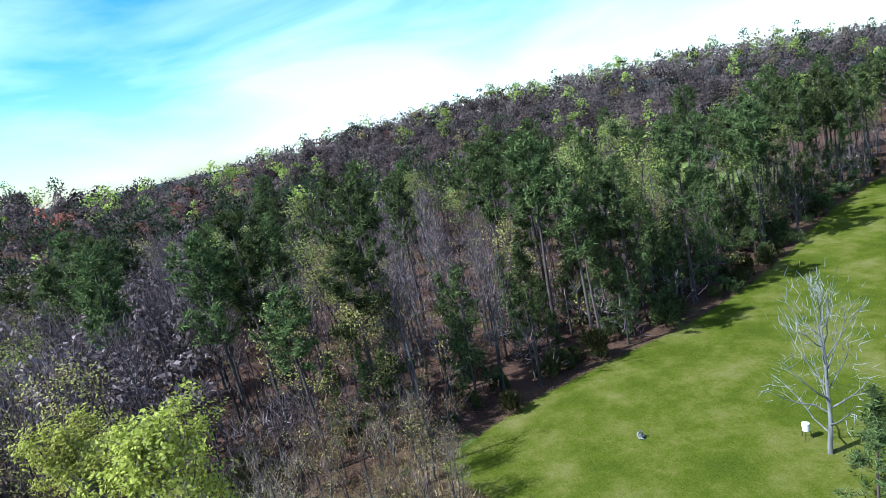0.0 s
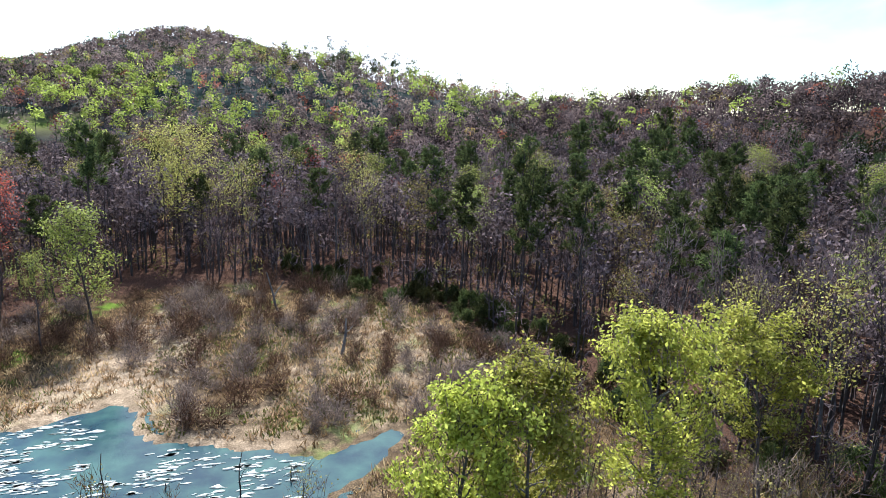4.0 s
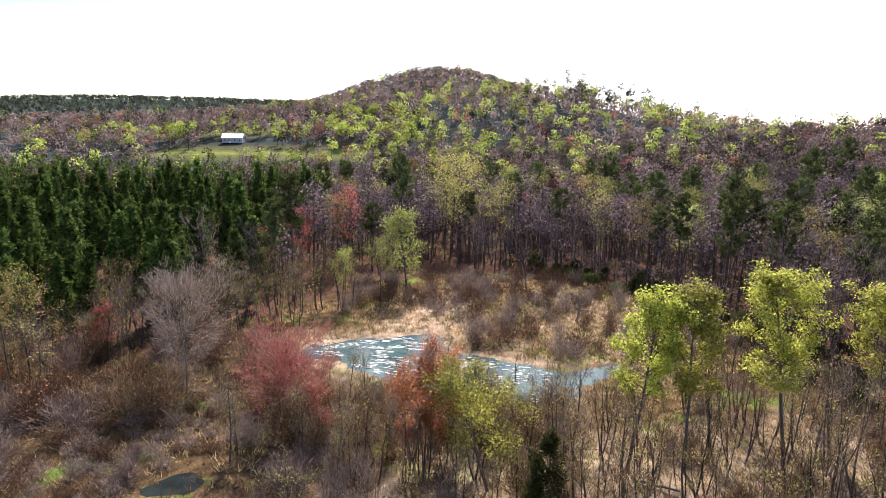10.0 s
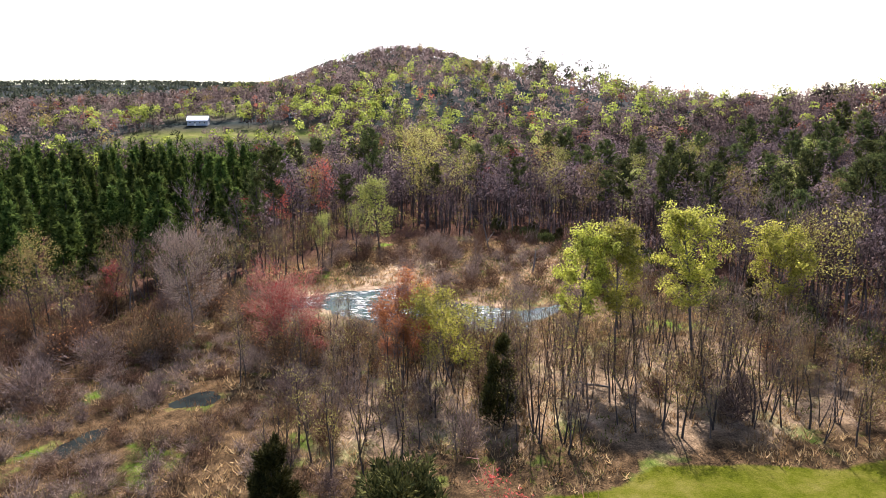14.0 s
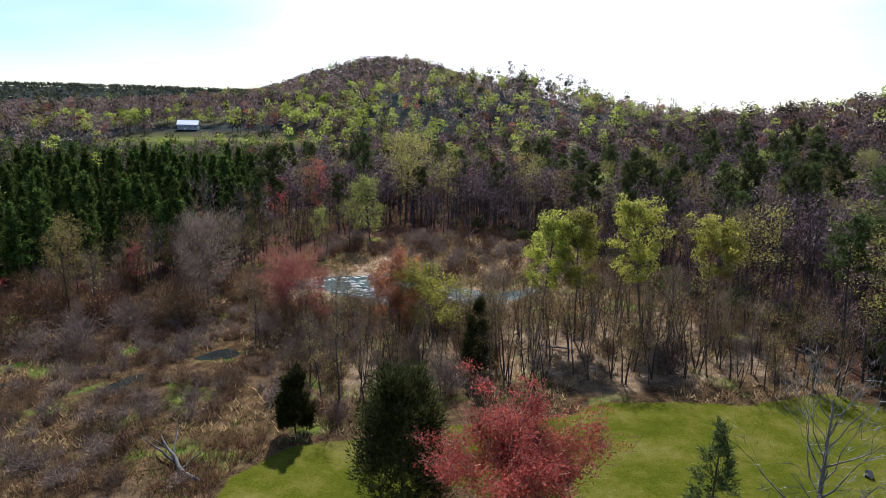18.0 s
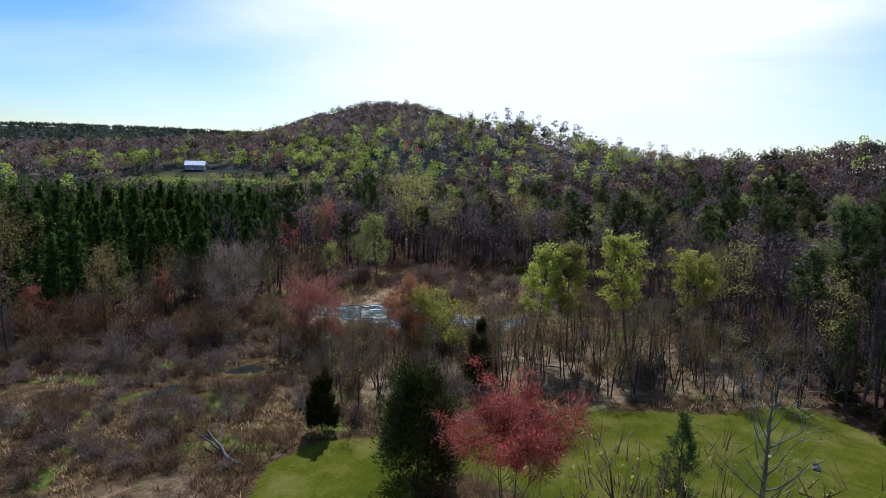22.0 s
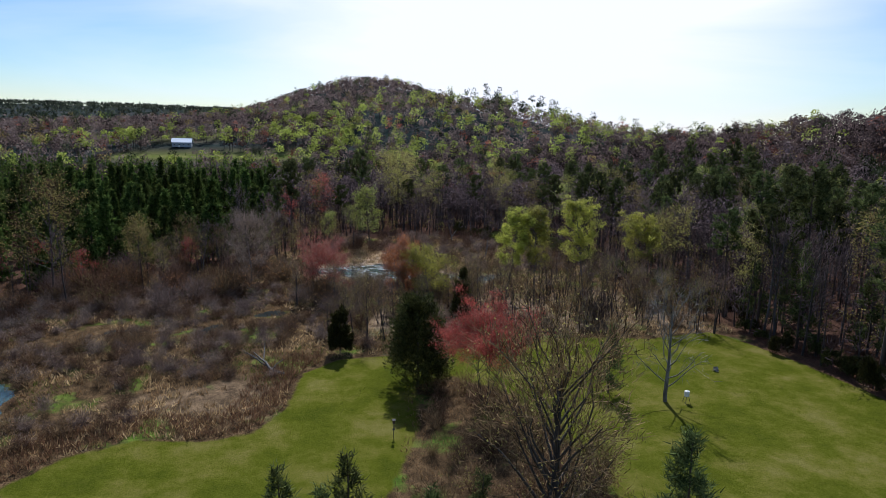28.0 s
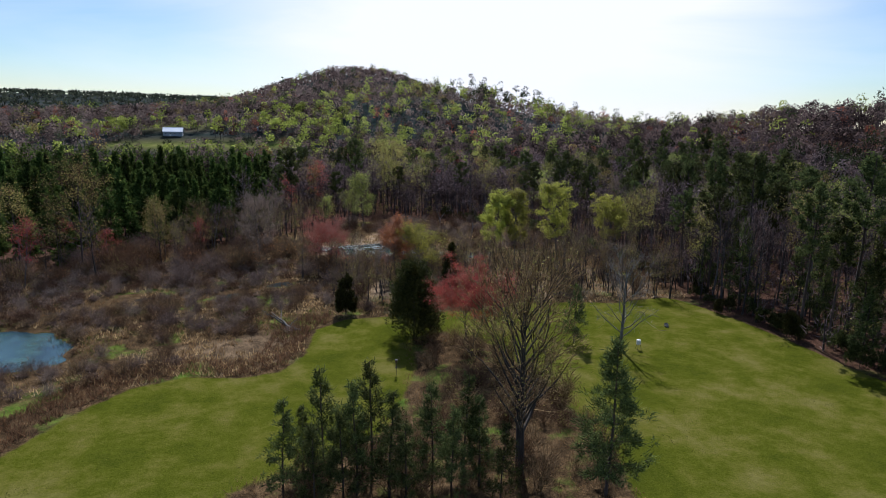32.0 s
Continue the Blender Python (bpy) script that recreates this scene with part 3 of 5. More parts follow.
def conifer(seed, H, R, base=0.45, n_branch=46, clump=11, size=0.5, mat=PINE, bark=BARK_PINE, profile="pine", label="", name="pine_tree", group="", dead=8, width=0.09):
    """A pine: bare lower trunk, whorls of boughs, needle tufts at their ends."""
    rng = np.random.default_rng(seed)
    r0 = H * 0.0115
    segs, pts, _ = limb(rng, (0, 0, -0.3), (0, 0, 1), H, r0, 10, 0.1, 0.022)
    pts = np.array(pts)
    boughs, tips, dirs = [], [], []
    for i in range(n_branch):
        f = (i + rng.uniform(0, 1)) / n_branch
        h = base + (0.985 - base) * f
        k = h * 10
        p = pts[int(k)] + (pts[min(10, int(k) + 1)] - pts[int(k)]) * (k % 1)
        az = rng.uniform(0, 2 * np.pi)
        reach = (np.sqrt(max(0.03, 1 - (1.7 * f - 0.7) ** 2)) * rng.uniform(0.55, 1.15)) if profile == "pine" else (1.03 - f) ** 0.8 * rng.uniform(0.75, 1.1)
        d = unit(np.array([np.cos(az), np.sin(az), 0.15 + 0.5 * f if profile == "pine" else 0.02 + 0.5 * f]))
        length = max(0.35, R * reach)
        sg, lp, _ = limb(rng, p, d, length, r0 * 0.22 * (1.1 - f), 2, 0.08, 0.12)
        boughs += sg
        for j in range(2 + int(length * 1.6)):
            m = rng.uniform(0.35, 1.0) * 2
            q = lp[int(min(1, m))] + (lp[min(2, int(m) + 1)] - lp[int(min(1, m))]) * (m % 1 if m < 2 else 1)
            tips.append(q + rng.normal(size=3) * 0.16 * min(1.3, length))
            dirs.append(d)
    for i in range(dead):
        h = rng.uniform(0.06, max(base, 0.1))
        p = pts[int(h * 10)]
        az = rng.uniform(0, 2 * np.pi)
        boughs += limb(rng, p, (np.cos(az), np.sin(az), -0.1), R * rng.uniform(0.2, 0.5), r0 * 0.12, 2, 0, 0.2)[0]
    tips, dirs = np.repeat(np.array(tips), clump, 0), np.repeat(np.array(dirs), clump, 0)
    d = unit(dirs * 0.6 + rng.normal(size=tips.shape) * 0.9 + [0, 0, 0.3])
    needles = blades(tips + rng.normal(size=tips.shape) * size * 0.28, d, size * rng.uniform(0.6, 1.2, len(tips)), width, rng, unit(unit(tips * [1, 1, 0]) + [0, 0, 0.7]), 0.35)
    return plant(name, label, "tree", [("trunk", joined(pipe(segs, 6)), bark, ""), ("bough_frame", joined(tubes(boughs, 3)), bark, ""), ("crown", joined(needles), mat, "")], group)


def cedar(seed, H, R, mat=CEDAR, label="", name="cedar_tree", n=5200, group=""):
    """A dense, ragged egg of upward plumes down to the grass; each plume a cone of fine sprays."""
    rng = np.random.default_rng(seed)
    segs, pts, _ = limb(rng, (0, 0, -0.3), (0.02, 0, 1), H * 0.95, H * 0.014, 6, 0.1, 0.03)
    m = max(24, int(22 * R * H / 6))
    h = rng.beta(1.05, 1.4, m) * 0.93
    az = rng.uniform(0, 2 * np.pi, m)
    rad = R * (1 - h) ** 0.85 * np.minimum(1.1, 0.7 + 3 * h) * rng.uniform(0.45, 0.95, m)
    foot = np.stack([np.cos(az) * rad, np.sin(az) * rad, 0.15 + h * H * 0.92], 1)
    lean = unit(np.stack([np.cos(az) * 0.42, np.sin(az) * 0.42, np.full(m, 1.0)], 1) + rng.normal(size=(m, 3)) * 0.12)
    tall = np.minimum(R * rng.uniform(0.55, 1.05, m), (1.02 - h) * H)
    k = rng.integers(0, m, n)
    f = rng.beta(1.0, 1.3, n)
    side = rng.normal(size=(n, 3))
    side = unit(side - lean[k] * (side * lean[k]).sum(1, keepdims=True))
    at = foot[k] + lean[k] * (f * tall[k])[:, None] + side * (R * (0.34 - 0.14 * h[k]) * (1.05 - f) ** 0.7 * rng.uniform(0.55, 1.1, n))[:, None]
    at[:, 2] = np.maximum(at[:, 2], 0.05)
    d = unit(lean[k] * 0.8 + side * 0.55 + rng.normal(size=(n, 3)) * 0.25)
    crown = blades(at, d, 0.42 * rng.uniform(0.5, 1.3, n), 0.12, rng, unit(side + unit(foot[k] * [1, 1, 0]) * 0.6))
    return plant(name, label, "tree", [("trunk", joined(pipe(segs, 6)), BARK, ""), ("crown", joined(crown), mat, "")], group)


def shrub(seed, H, R, twig=TWIG_BROWN, leaf=None, n=0, label="", name="shrub", twigs=700, group="", stems=14, width=0.035, size=0.16):
    rng = np.random.default_rng(seed)
    segs, ends = [], []
    for i in range(stems):
        az, tilt = rng.uniform(0, 2 * np.pi), rng.uniform(0.1, 0.8)
        sg, pts, _ = limb(rng, (rng.normal() * R * 0.15, rng.normal() * R * 0.15, -0.1), (np.cos(az) * tilt, np.sin(az) * tilt, 1), H * rng.uniform(0.6, 1), 0.035, 3, 0.02, 0.2)
        segs += sg
        ends += pts[1:]
    ends = np.array(ends)
    pieces = [("stem_clump", joined(tubes(segs, 3)), twig, ""), ("twig_cloud", joined(twig_rays(rng, ends, twigs, 0.7 * H / 2, width, 0.25 * R)), twig, "")]
    if leaf:
        pieces.append(("foliage", joined(leaves(crown_cloud(rng, ends, n, 0.3 * R), size, rng)), leaf, ""))
    return plant(name, label, "shrub", pieces, group)


def put(ob, x, y, turn=0.0, scale=1.0, tall=1.0):
    ob.location = (x, y, float(ground_z(x, y)))
    ob.rotation_euler = (0, 0, turn)
    ob.scale = (scale, scale, scale * tall)
    return ob


def again(ob, x, y, turn, scale=1.0, tall=1.0):
    c = copy_thing(ob, Matrix.Translation((x, y, float(ground_z(x, y)))) @ Matrix.Rotation(turn, 4, "Z"))
    c.scale = (scale, scale, scale * tall)
    return c

# ---- trees by the lawn and the pond, one by one ----
put(broadleaf(11, 17.4, 3.1, 0.42, POPLAR, 11000, 0.24, BARK_GREY, label="tall tulip poplar in fresh yellow-green leaf above the lawn edge", name="tulip_poplar", limbs=24, subs=5, spread=0.34, lean=0.1, group="poplars by the pond", profile="round"), 17.4, 99.6, 0.4)
put(broadleaf(12, 16.8, 3.2, 0.42, POPLAR, 11000, 0.24, BARK_GREY, label="tall tulip poplar in fresh yellow-green leaf above the lawn edge", name="tulip_poplar", limbs=24, subs=5, spread=0.34, lean=0.09, group="poplars by the pond"), 22.6, 99.4, 1.0)
put(broadleaf(13, 18.8, 3.8, 0.42, POPLAR, 11000, 0.25, BARK_GREY, label="large tulip poplar with sparser yellow-green leaf and grey limbs", name="tulip_poplar", limbs=26, subs=5, spread=0.36, lean=0.08, group="poplars by the pond"), 32, 100.4, 2.0)
put(broadleaf(14, 15.2, 4.1, 0.42, POPLAR, 9000, 0.27, BARK_GREY, label="rounded tulip poplar half in leaf beside the woods", name="tulip_poplar", limbs=24, subs=5, spread=0.34, lean=0.06, group="poplars by the pond"), 45.4, 106.4, 3.0)
put(cedar(21, 9.6, 1.7, label="slim dark red cedar among grey saplings", n=9000), 8.4, 89)
put(cedar(22, 6.7, 1.55, label="small dark red cedar at the edge of the marsh", n=9000), -9.6, 74.6)
put(cedar(23, 11.6, 3.7, label="broad dark red cedar on the lawn beside the red maple", n=26000), 0.3, 63)
put(broadleaf(31, 8.5, 5.0, 0.5, RED, 30000, 0.155, BARK, TWIG_RED, 5200, "round", "multi-stemmed red maple in dusky red bud on the lawn", "red_maple", 30, 6, 4, 0.38), 7.0, 55.4, 0.3)
put(broadleaf(32, 8.6, 4.9, 0.26, RED, 7000, 0.16, BARK_GREY, TWIG_RED, 8000, "round", "red maple in thin red bud beside the marsh", "red_maple", 22, 5, 2, 0.5), -14.6, 104.5, 0.9)
put(broadleaf(33, 10.2, 3.8, 0.3, ORANGE, 11500, 0.2, BARK_GREY, TWIG_RED, 4600, "vase", "slender maple with orange buds by the pond", "maple_tree", 18, 5, 2, 0.45), -1.2, 98.3, 1.9)
put(broadleaf(34, 10.2, 3.8, 0.28, POPLAR, 9000, 0.2, BARK_GREY, TWIG, 2000, "round", "young tree in thin yellow-green leaf by the pond", "young_tree", 18, 5, 2, 0.45), 4.6, 95.2, 2.9)
put(broadleaf(35, 12.4, 5.2, 0.28, None, 0, 0.2, BARK_GREY, TWIG_PALE, 11000, "round", "bare grey tree with a fine rounded crown", "bare_tree", 24, 6, 1), -29.4, 113.4, 1.2)
put(broadleaf(36, 17.0, 6.2, 0.24, OLIVE, 1500, 0.16, BARK, TWIG_BROWN, 8600, "fan", "large bare oak with wide forking limbs on the lawn", "bare_oak", 34, 7, 1, 0.5, r0=0.44, rise=0.8), 7.2, 27.2, 0.6)
put(broadleaf(37, 12.4, 4.7, 0.16, None, 0, 0.2, BARK_PALE, BARK_PALE, 900, "fan", "dead bleached tree with crooked bare limbs on the lawn", "dead_tree", 20, 4, 1, r0=0.26, rise=0.5), 28.3, 57.6, 0.2)
put(conifer(41, 8.6, 2.3, 0.12, 56, 14, 0.5, PINE, label="young pine standing on the lawn beside a dead tree", profile="spire"), 22.6, 60.4)
put(conifer(42, 13.6, 3.6, 0.16, 80, 16, 0.6, PINE, label="young pine with loose dark boughs beside the bare oak", profile="spire"), 13.6, 23.6)
put(broadleaf(38, 20, 7.5, 0.25, OLIVE, 3000, 0.24, BARK, TWIG_BROWN, 4200, "round", "tall olive-budding tree at the back of the marsh", "budding_tree", 26, 6, 1, 0.6), -61, 104, 0.4)
put(broadleaf(39, 21.5, 9.0, 0.25, OLIVE, 6500, 0.34, BARK, TWIG_BROWN, 3500, "round", "broad oak in yellow-olive catkins above the marsh", "budding_oak", 28, 6, 1, 0.8), -0.4, 200, 0.4)
put(broadleaf(40, 16.3, 3.6, 0.25, FRESH, 3600, 0.32, BARK, TWIG, 1200, "round", "slender light-green tree behind the sandy shore", "young_tree", 20, 5, 1, 0.6), -8.2, 160, 0.4)

young_pine = conifer(51, 10.6, 2.8, 0.2, 50, 15, 0.5, PINE, label="young pine in a thicket on the lawn", profile="spire", group="pine thicket")
put(young_pine, -9.3, 26)
for i, (x, y, s) in enumerate([(-5.4, 27, 1.02), (-0.5, 25.5, 0.9), (2.2, 26.2, 0.94), (-12.3, 24.5, 0.82), (-7.6, 23.2, 0.8), (-2.8, 22.6, 0.72), (4.6, 22.4, 0.7), (-11.2, 28.2, 0.6), (-6.6, 25.0, 0.95), (0.8, 23.2, 0.8), (-4.0, 24.4, 0.88), (-9.6, 21.5, 0.75), (3.4, 25.6, 0.78)]):
    again(young_pine, x, y, i * 1.7, s)

# ---- woods: single trees near the clearing, joined far ones ----
def inside_any(x, y):
    """Where no wood grows: the clearing, the pastures."""
    return (signed(OPEN, x, y) > 0) | (field_mask(x, y) > 0.4)


def scatter(n, box, step, seed, keep):
    rng = np.random.default_rng(seed)
    got = []
    x = rng.uniform(box[0], box[1], n * 8)
    y = rng.uniform(box[2], box[3], n * 8)
    ok = keep(x, y)
    cell = {}
    for a, b in zip(x[ok], y[ok]):
        k = (int(a // step), int(b // step))
        if k in cell:
            continue
        cell[k] = 1
        got.append((a, b))
        if len(got) >= n:
            break
    return got


def in_plantation(x, y):
    return signed([(-190, 92), (-112, 92), (-84, 103), (-63, 114), (-51, 132), (-38, 141), (-31, 152), (-38, 185), (-40, 240), (-60, 290), (-190, 300)], x, y) > 0


rng = np.random.default_rng(5)
KINDS = {}
KINDS["plantation"] = [conifer(100 + i, 15.5, 3.1, 0.05, 66, 10, 0.8, SPRUCE, label="dark conical plantation pine in a close stand", profile="spire", name="plantation_pine", group="pine plantation", width=0.42, dead=3) for i in range(4)]
KINDS["pine"] = [conifer(110 + i, 22, 3.5, 0.5 + 0.04 * i, 40, 17, 0.62, PINE, label="tall loblolly pine with a bare trunk and dark crown", group="pines of the wood", width=0.17) for i in range(4)]
KINDS["bare"] = [broadleaf(120 + i, 18, 3.4, 0.4, None, 0, 0.2, BARK_GREY if i % 2 else BARK, TWIG, 620, "vase", "bare grey hardwood with fine upright twigs", "bare_tree", 13, 4, 1, group="bare trees of the wood", twig_w=0.045, twig_l=1.1) for i in range(4)]
KINDS["fresh"] = [broadleaf(130 + i, 19, 4.0, 0.45, FRESH, 2000, 0.28, BARK, TWIG, 250, "round", "hardwood in light spring-green leaf", "leafing_tree", 13, 4, 1, 0.7, group="leafing trees of the wood", twig_w=0.05) for i in range(3)]
KINDS["olive"] = [broadleaf(140 + i, 17, 4.0, 0.4, OLIVE, 1300, 0.27, BARK, TWIG_BROWN, 420, "round", "hardwood with thin olive-brown catkins", "budding_tree", 13, 4, 1, 0.7, group="budding trees of the wood", twig_w=0.05) for i in range(2)]
KINDS["red"] = [broadleaf(150 + i, 15, 3.6, 0.4, RED, 1500, 0.26, BARK_GREY, TWIG, 420, "round", "red maple in red bud at the edge of the wood", "red_maple", 13, 4, 1, 0.65, group="red maples of the wood", twig_w=0.05) for i in range(2)]
KINDS["edge"] = [conifer(160 + i, 14.5, 3.3, 0.1, 50, 9, 0.7, PINE, label="young pine with boughs to the ground beside the wood", profile="spire", group="young pines along the wood", width=0.17) for i in range(2)]
USED = {k: 0 for k in KINDS}


def grow_one(kind, x, y, s=1.0, tall=1.0):
    v = KINDS[kind]
    i = USED[kind]
    USED[kind] += 1
    t = float(rng.uniform(0, 6.28))
    if i < len(v):
        put(v[i], x, y, t, s, tall)
    else:
        again(v[int(rng.integers(len(v)))], x, y, t, s, tall)


# red maples and light trees that stand out across the marsh
for x, y, k, s in [(-24, 178, "red", 1.1), (-31, 172, "red", 0.95), (-36, 160, "red", 0.8), (18, 207, "red", 0.95), (37, 226, "red", 1.15), (30, 232, "red", 1.1), (45, 205, "red", 0.85), (52, 208, "red", 0.95), (70, 212, "red", 0.8),
                   (55, 190, "fresh", 1.0), (40, 214, "fresh", 0.95), (-12, 152, "fresh", 0.6), (-18, 148, "fresh", 0.55), (38, 240, "olive", 1.15), (-58, 108, "red", 0.55), (-52, 118, "olive", 0.75), (-66, 112, "red", 0.6), (-44, 122, "red", 0.5),
                   (-71, 101, "olive", 1.0), (-66, 93, "red", 0.75), (-57, 100, "bare", 0.8), (-76, 94, "olive", 0.9), (-49, 112, "olive", 0.7), (-40, 119, "bare", 0.7)]:
    grow_one(k, x, y, s)
for x, y in scatter(298, (-150, -30, 90, 262), 6.0, 61, lambda x, y: in_plantation(x, y)):
    grow_one("plantation", x, y, rng.uniform(0.66, 1.2), rng.uniform(0.85, 1.1))


def east(x, y):
    return (signed(OPEN, x, y) < -1.5) & (x > 40) & (y < 130) & (y > -75) & (np.hypot(x, y - 60) < 165)


def north(x, y):
    return (signed(OPEN, x, y) < -1.0) & ~in_plantation(x, y) & (y > 118) & (y < 250) & (x > -45) & (x < 140)


for i, (x, y) in enumerate(scatter(330, (40, 150, -75, 130), 4.2, 62, lambda x, y: east(x, y) & ~inside_any(x, y))):
    d = -float(signed(OPEN, x, y))
    u = rng.uniform()
    k = "pine" if u < (0.6 if d < 30 and y < 66 else 0.28 if y < 66 else 0.15) else "bare" if u < 0.8 else "olive" if u < 0.88 or (x < 66 and y > 76) else "fresh"
    grow_one(k, x, y, rng.uniform(0.8, 1.12), rng.uniform(0.9, 1.1))
for i, (x, y) in enumerate(scatter(300, (-45, 140, 118, 250), 5.0, 63, lambda x, y: north(x, y) & ~inside_any(x, y))):
    u = rng.uniform()
    p = 0.5 if x > 40 else 0.24
    k = "pine" if u < p else "bare" if u < 0.82 else "olive" if u < 0.92 else "fresh"
    grow_one(k, x, y, rng.uniform(0.75, 1.05), rng.uniform(0.85, 1.1))


for x, y in [(55.4, 85.6), (58.2, 82.4), (56.4, 89.2)] + scatter(46, (44, 90, -40, 78), 4.0, 64, lambda x, y: (signed(OPEN, x, y) < -3.5) & (signed(OPEN, x, y) > -15)):
    grow_one("edge", x, y, rng.uniform(0.6, 1.05), rng.uniform(0.85, 1.15))
for x, y, s in [(51.6, 93.9, 0.62), (53.6, 91.2, 0.55), (57.6, 122, 0.7), (61, 100, 0.6), (50.2, 97, 0.55)]:
    grow_one("bare", x, y, s)


# far woods: one joined mesh for each kind of foliage
def far_wood(name, label, mat, pts, H, R, n, size, width=None, trunk=True, cone=False, seed=1, low=None, lobes=5, tones=(-0.45, 0.55)):
    """Many trees in one mesh: each a lobed crown of clumps over a thin trunk."""
    r = np.random.default_rng(seed)
    p = np.array(pts)
    z = ground_z(p[:, 0], p[:, 1])
    m = len(p)
    hs = H * r.uniform(0.72, 1.22, m)
    base = low if low is not None else 0.15 if cone else 0.3
    big = R * r.uniform(0.75, 1.25, (m, 1))
    az, f = r.uniform(0, 2 * np.pi, (m, n)), r.uniform(0, 1, (m, n))
    if cone:
        f = r.beta(1.1, 1.5, (m, n))
        rad = big * (1.02 - f) ** 0.8 * np.sqrt(r.uniform(0.5, 1.1, (m, n)))
        at = np.stack([p[:, :1] + np.cos(az) * rad, p[:, 1:] + np.sin(az) * rad, z[:, None] + hs[:, None] * (base + (1 - base) * f)], -1).reshape(-1, 3)
        out = unit(np.stack([np.cos(az), np.sin(az), 0 * f + 0.7], -1).reshape(-1, 3))
    else:
        # round lobes about the crown's axis, leafed on their upper and outer sides
        la, lr = r.uniform(0, 2 * np.pi, (m, lobes)), np.sqrt(r.uniform(0, 0.5, (m, lobes)))
        lz = r.uniform(0.25, 0.82, (m, lobes)) - 0.3 * lr
        lz[:, 0], lr[:, 0] = 0.74, 0.1
        pick = r.integers(0, lobes, (m, n))
        row = np.arange(m)[:, None]
        tall = hs[:, None] * (1 - base)
        cx, cy = np.cos(la)[row, pick] * lr[row, pick] * big, np.sin(la)[row, pick] * lr[row, pick] * big
        cz = hs[:, None] * base + tall * lz[row, pick]
        s = np.sqrt(1 - (1.25 * f - 0.3).clip(-1, 1) ** 2)
        size_l = r.uniform(0.75, 1.12, (m, n))
        ox, oy, oz = np.cos(az) * s, np.sin(az) * s, 1.25 * f - 0.3
        at = np.stack([p[:, :1] + cx + ox * big * 0.55 * size_l, p[:, 1:] + cy + oy * big * 0.55 * size_l, z[:, None] + cz + oz * np.minimum(big * 0.55, tall * 0.3) * size_l], -1).reshape(-1, 3)
        out = unit(np.stack([ox, oy, oz + 0.15], -1).reshape(-1, 3))
    if width:
        d = unit(out * 0.8 + r.normal(size=at.shape) * 0.55 + [0, 0, 0.45])
        part_v, part_f = blades(at, d, size * r.uniform(0.6, 1.3, len(at)), width, r, out)
    else:
        part_v, part_f = leaves(at, np.full(len(at), size), r, 0.5, out, 0.4)
    ob = tagged(tidy(name, part_v, [part_f], mat), label, "trees", kind="stuff")
    tone = np.repeat(r.uniform(*tones, m), n * part_f.shape[1])
    ob.data.attributes.new("tone", "FLOAT", "POINT").data.foreach_set("value", tone.astype(np.float32))
    if trunk:
        rows = np.stack([p[:, 0], p[:, 1], z - 0.5, p[:, 0] + r.normal(size=m) * 0.4, p[:, 1], z + hs * 0.85, np.full(m, 0.19), np.full(m, 0.06)], 1)
        v, q = tubes(rows, 3)
        tagged(tidy(name + "_trunks", v, [q], BARK), "thin dark trunks of the far wood", "trees", kind="stuff")


def far_points(n, seed, r0, r1, a0, a1, keep=None):
    """Points over a sector seen from the lawn: bearing in degrees from +y to the right."""
    r = np.random.default_rng(seed)
    a = np.radians(r.uniform(a0, a1, n * 3))
    d = np.sqrt(r.uniform(r0 ** 2, r1 ** 2, n * 3))
    x, y = d * np.sin(a), 60 + d * np.cos(a)
    ok = ~inside_any(x, y) & ~((x > -45) & (x < 140) & (y > 118) & (y < 250)) & ~((x > 40) & (x < 150) & (y > -75) & (y < 130)) & ~((x > -150) & (x < -30) & (y > 104) & (y < 260) & in_plantation(x, y))
    ok &= ~((x > -330) & (x < -25) & (y > 295) & (y < 425) & (r.uniform(size=len(x)) < 0.8))
    ok &= ~((x > -168) & (x < -125) & (y > 385) & (y < 482))
    if keep is not None:
        ok &= keep(x, y)
    return list(zip(x[ok][:n], y[ok][:n]))


far_wood("mid_bare_wood", "grey bare hardwoods on the near slopes", CROWN_BARE, far_points(2700, 70, 130, 340, -50, 150), 14, 4.2, 130, 0.95, None, seed=21, low=0.22)
far_wood("far_bare_wood", "grey-purple bare hardwoods over the hills", CROWN_BARE, far_points(6200, 71, 320, 660, -50, 168), 12.5, 4.8, 58, 1.5, None, False, seed=1, low=0.05)
far_wood("far_bare_wood_hills", "grey-purple bare hardwoods on distant hills", CROWN_BARE, far_points(6800, 72, 600, 1120, -42, 40), 11.5, 6.0, 26, 2.4, None, False, seed=2, low=0.05)
far_wood("far_pine_wood", "dark pines among the bare woods", CROWN_PINE, far_points(760, 73, 130, 620, -62, 150), 17, 3.3, 120, 1.1, 0.55, seed=3)
far_wood("slope_pine_wood", "dark pines close together on the eastern slope", CROWN_PINE, far_points(210, 88, 120, 230, 20, 100), 19, 3.5, 130, 1.05, 0.5, seed=33)
far_wood("far_pine_wood_hills", "dark pines on distant hills", CROWN_PINE, far_points(1300, 74, 500, 1400, -50, 110), 15, 4.4, 30, 2.2, 1.1, False, seed=4)
far_wood("ridge_pines", "tall dark pines that stand out along the ridge", CROWN_PINE, far_points(22, 89, 440, 520, 8, 17), 21, 3.6, 90, 1.3, 0.8, True, seed=34, lobes=4)
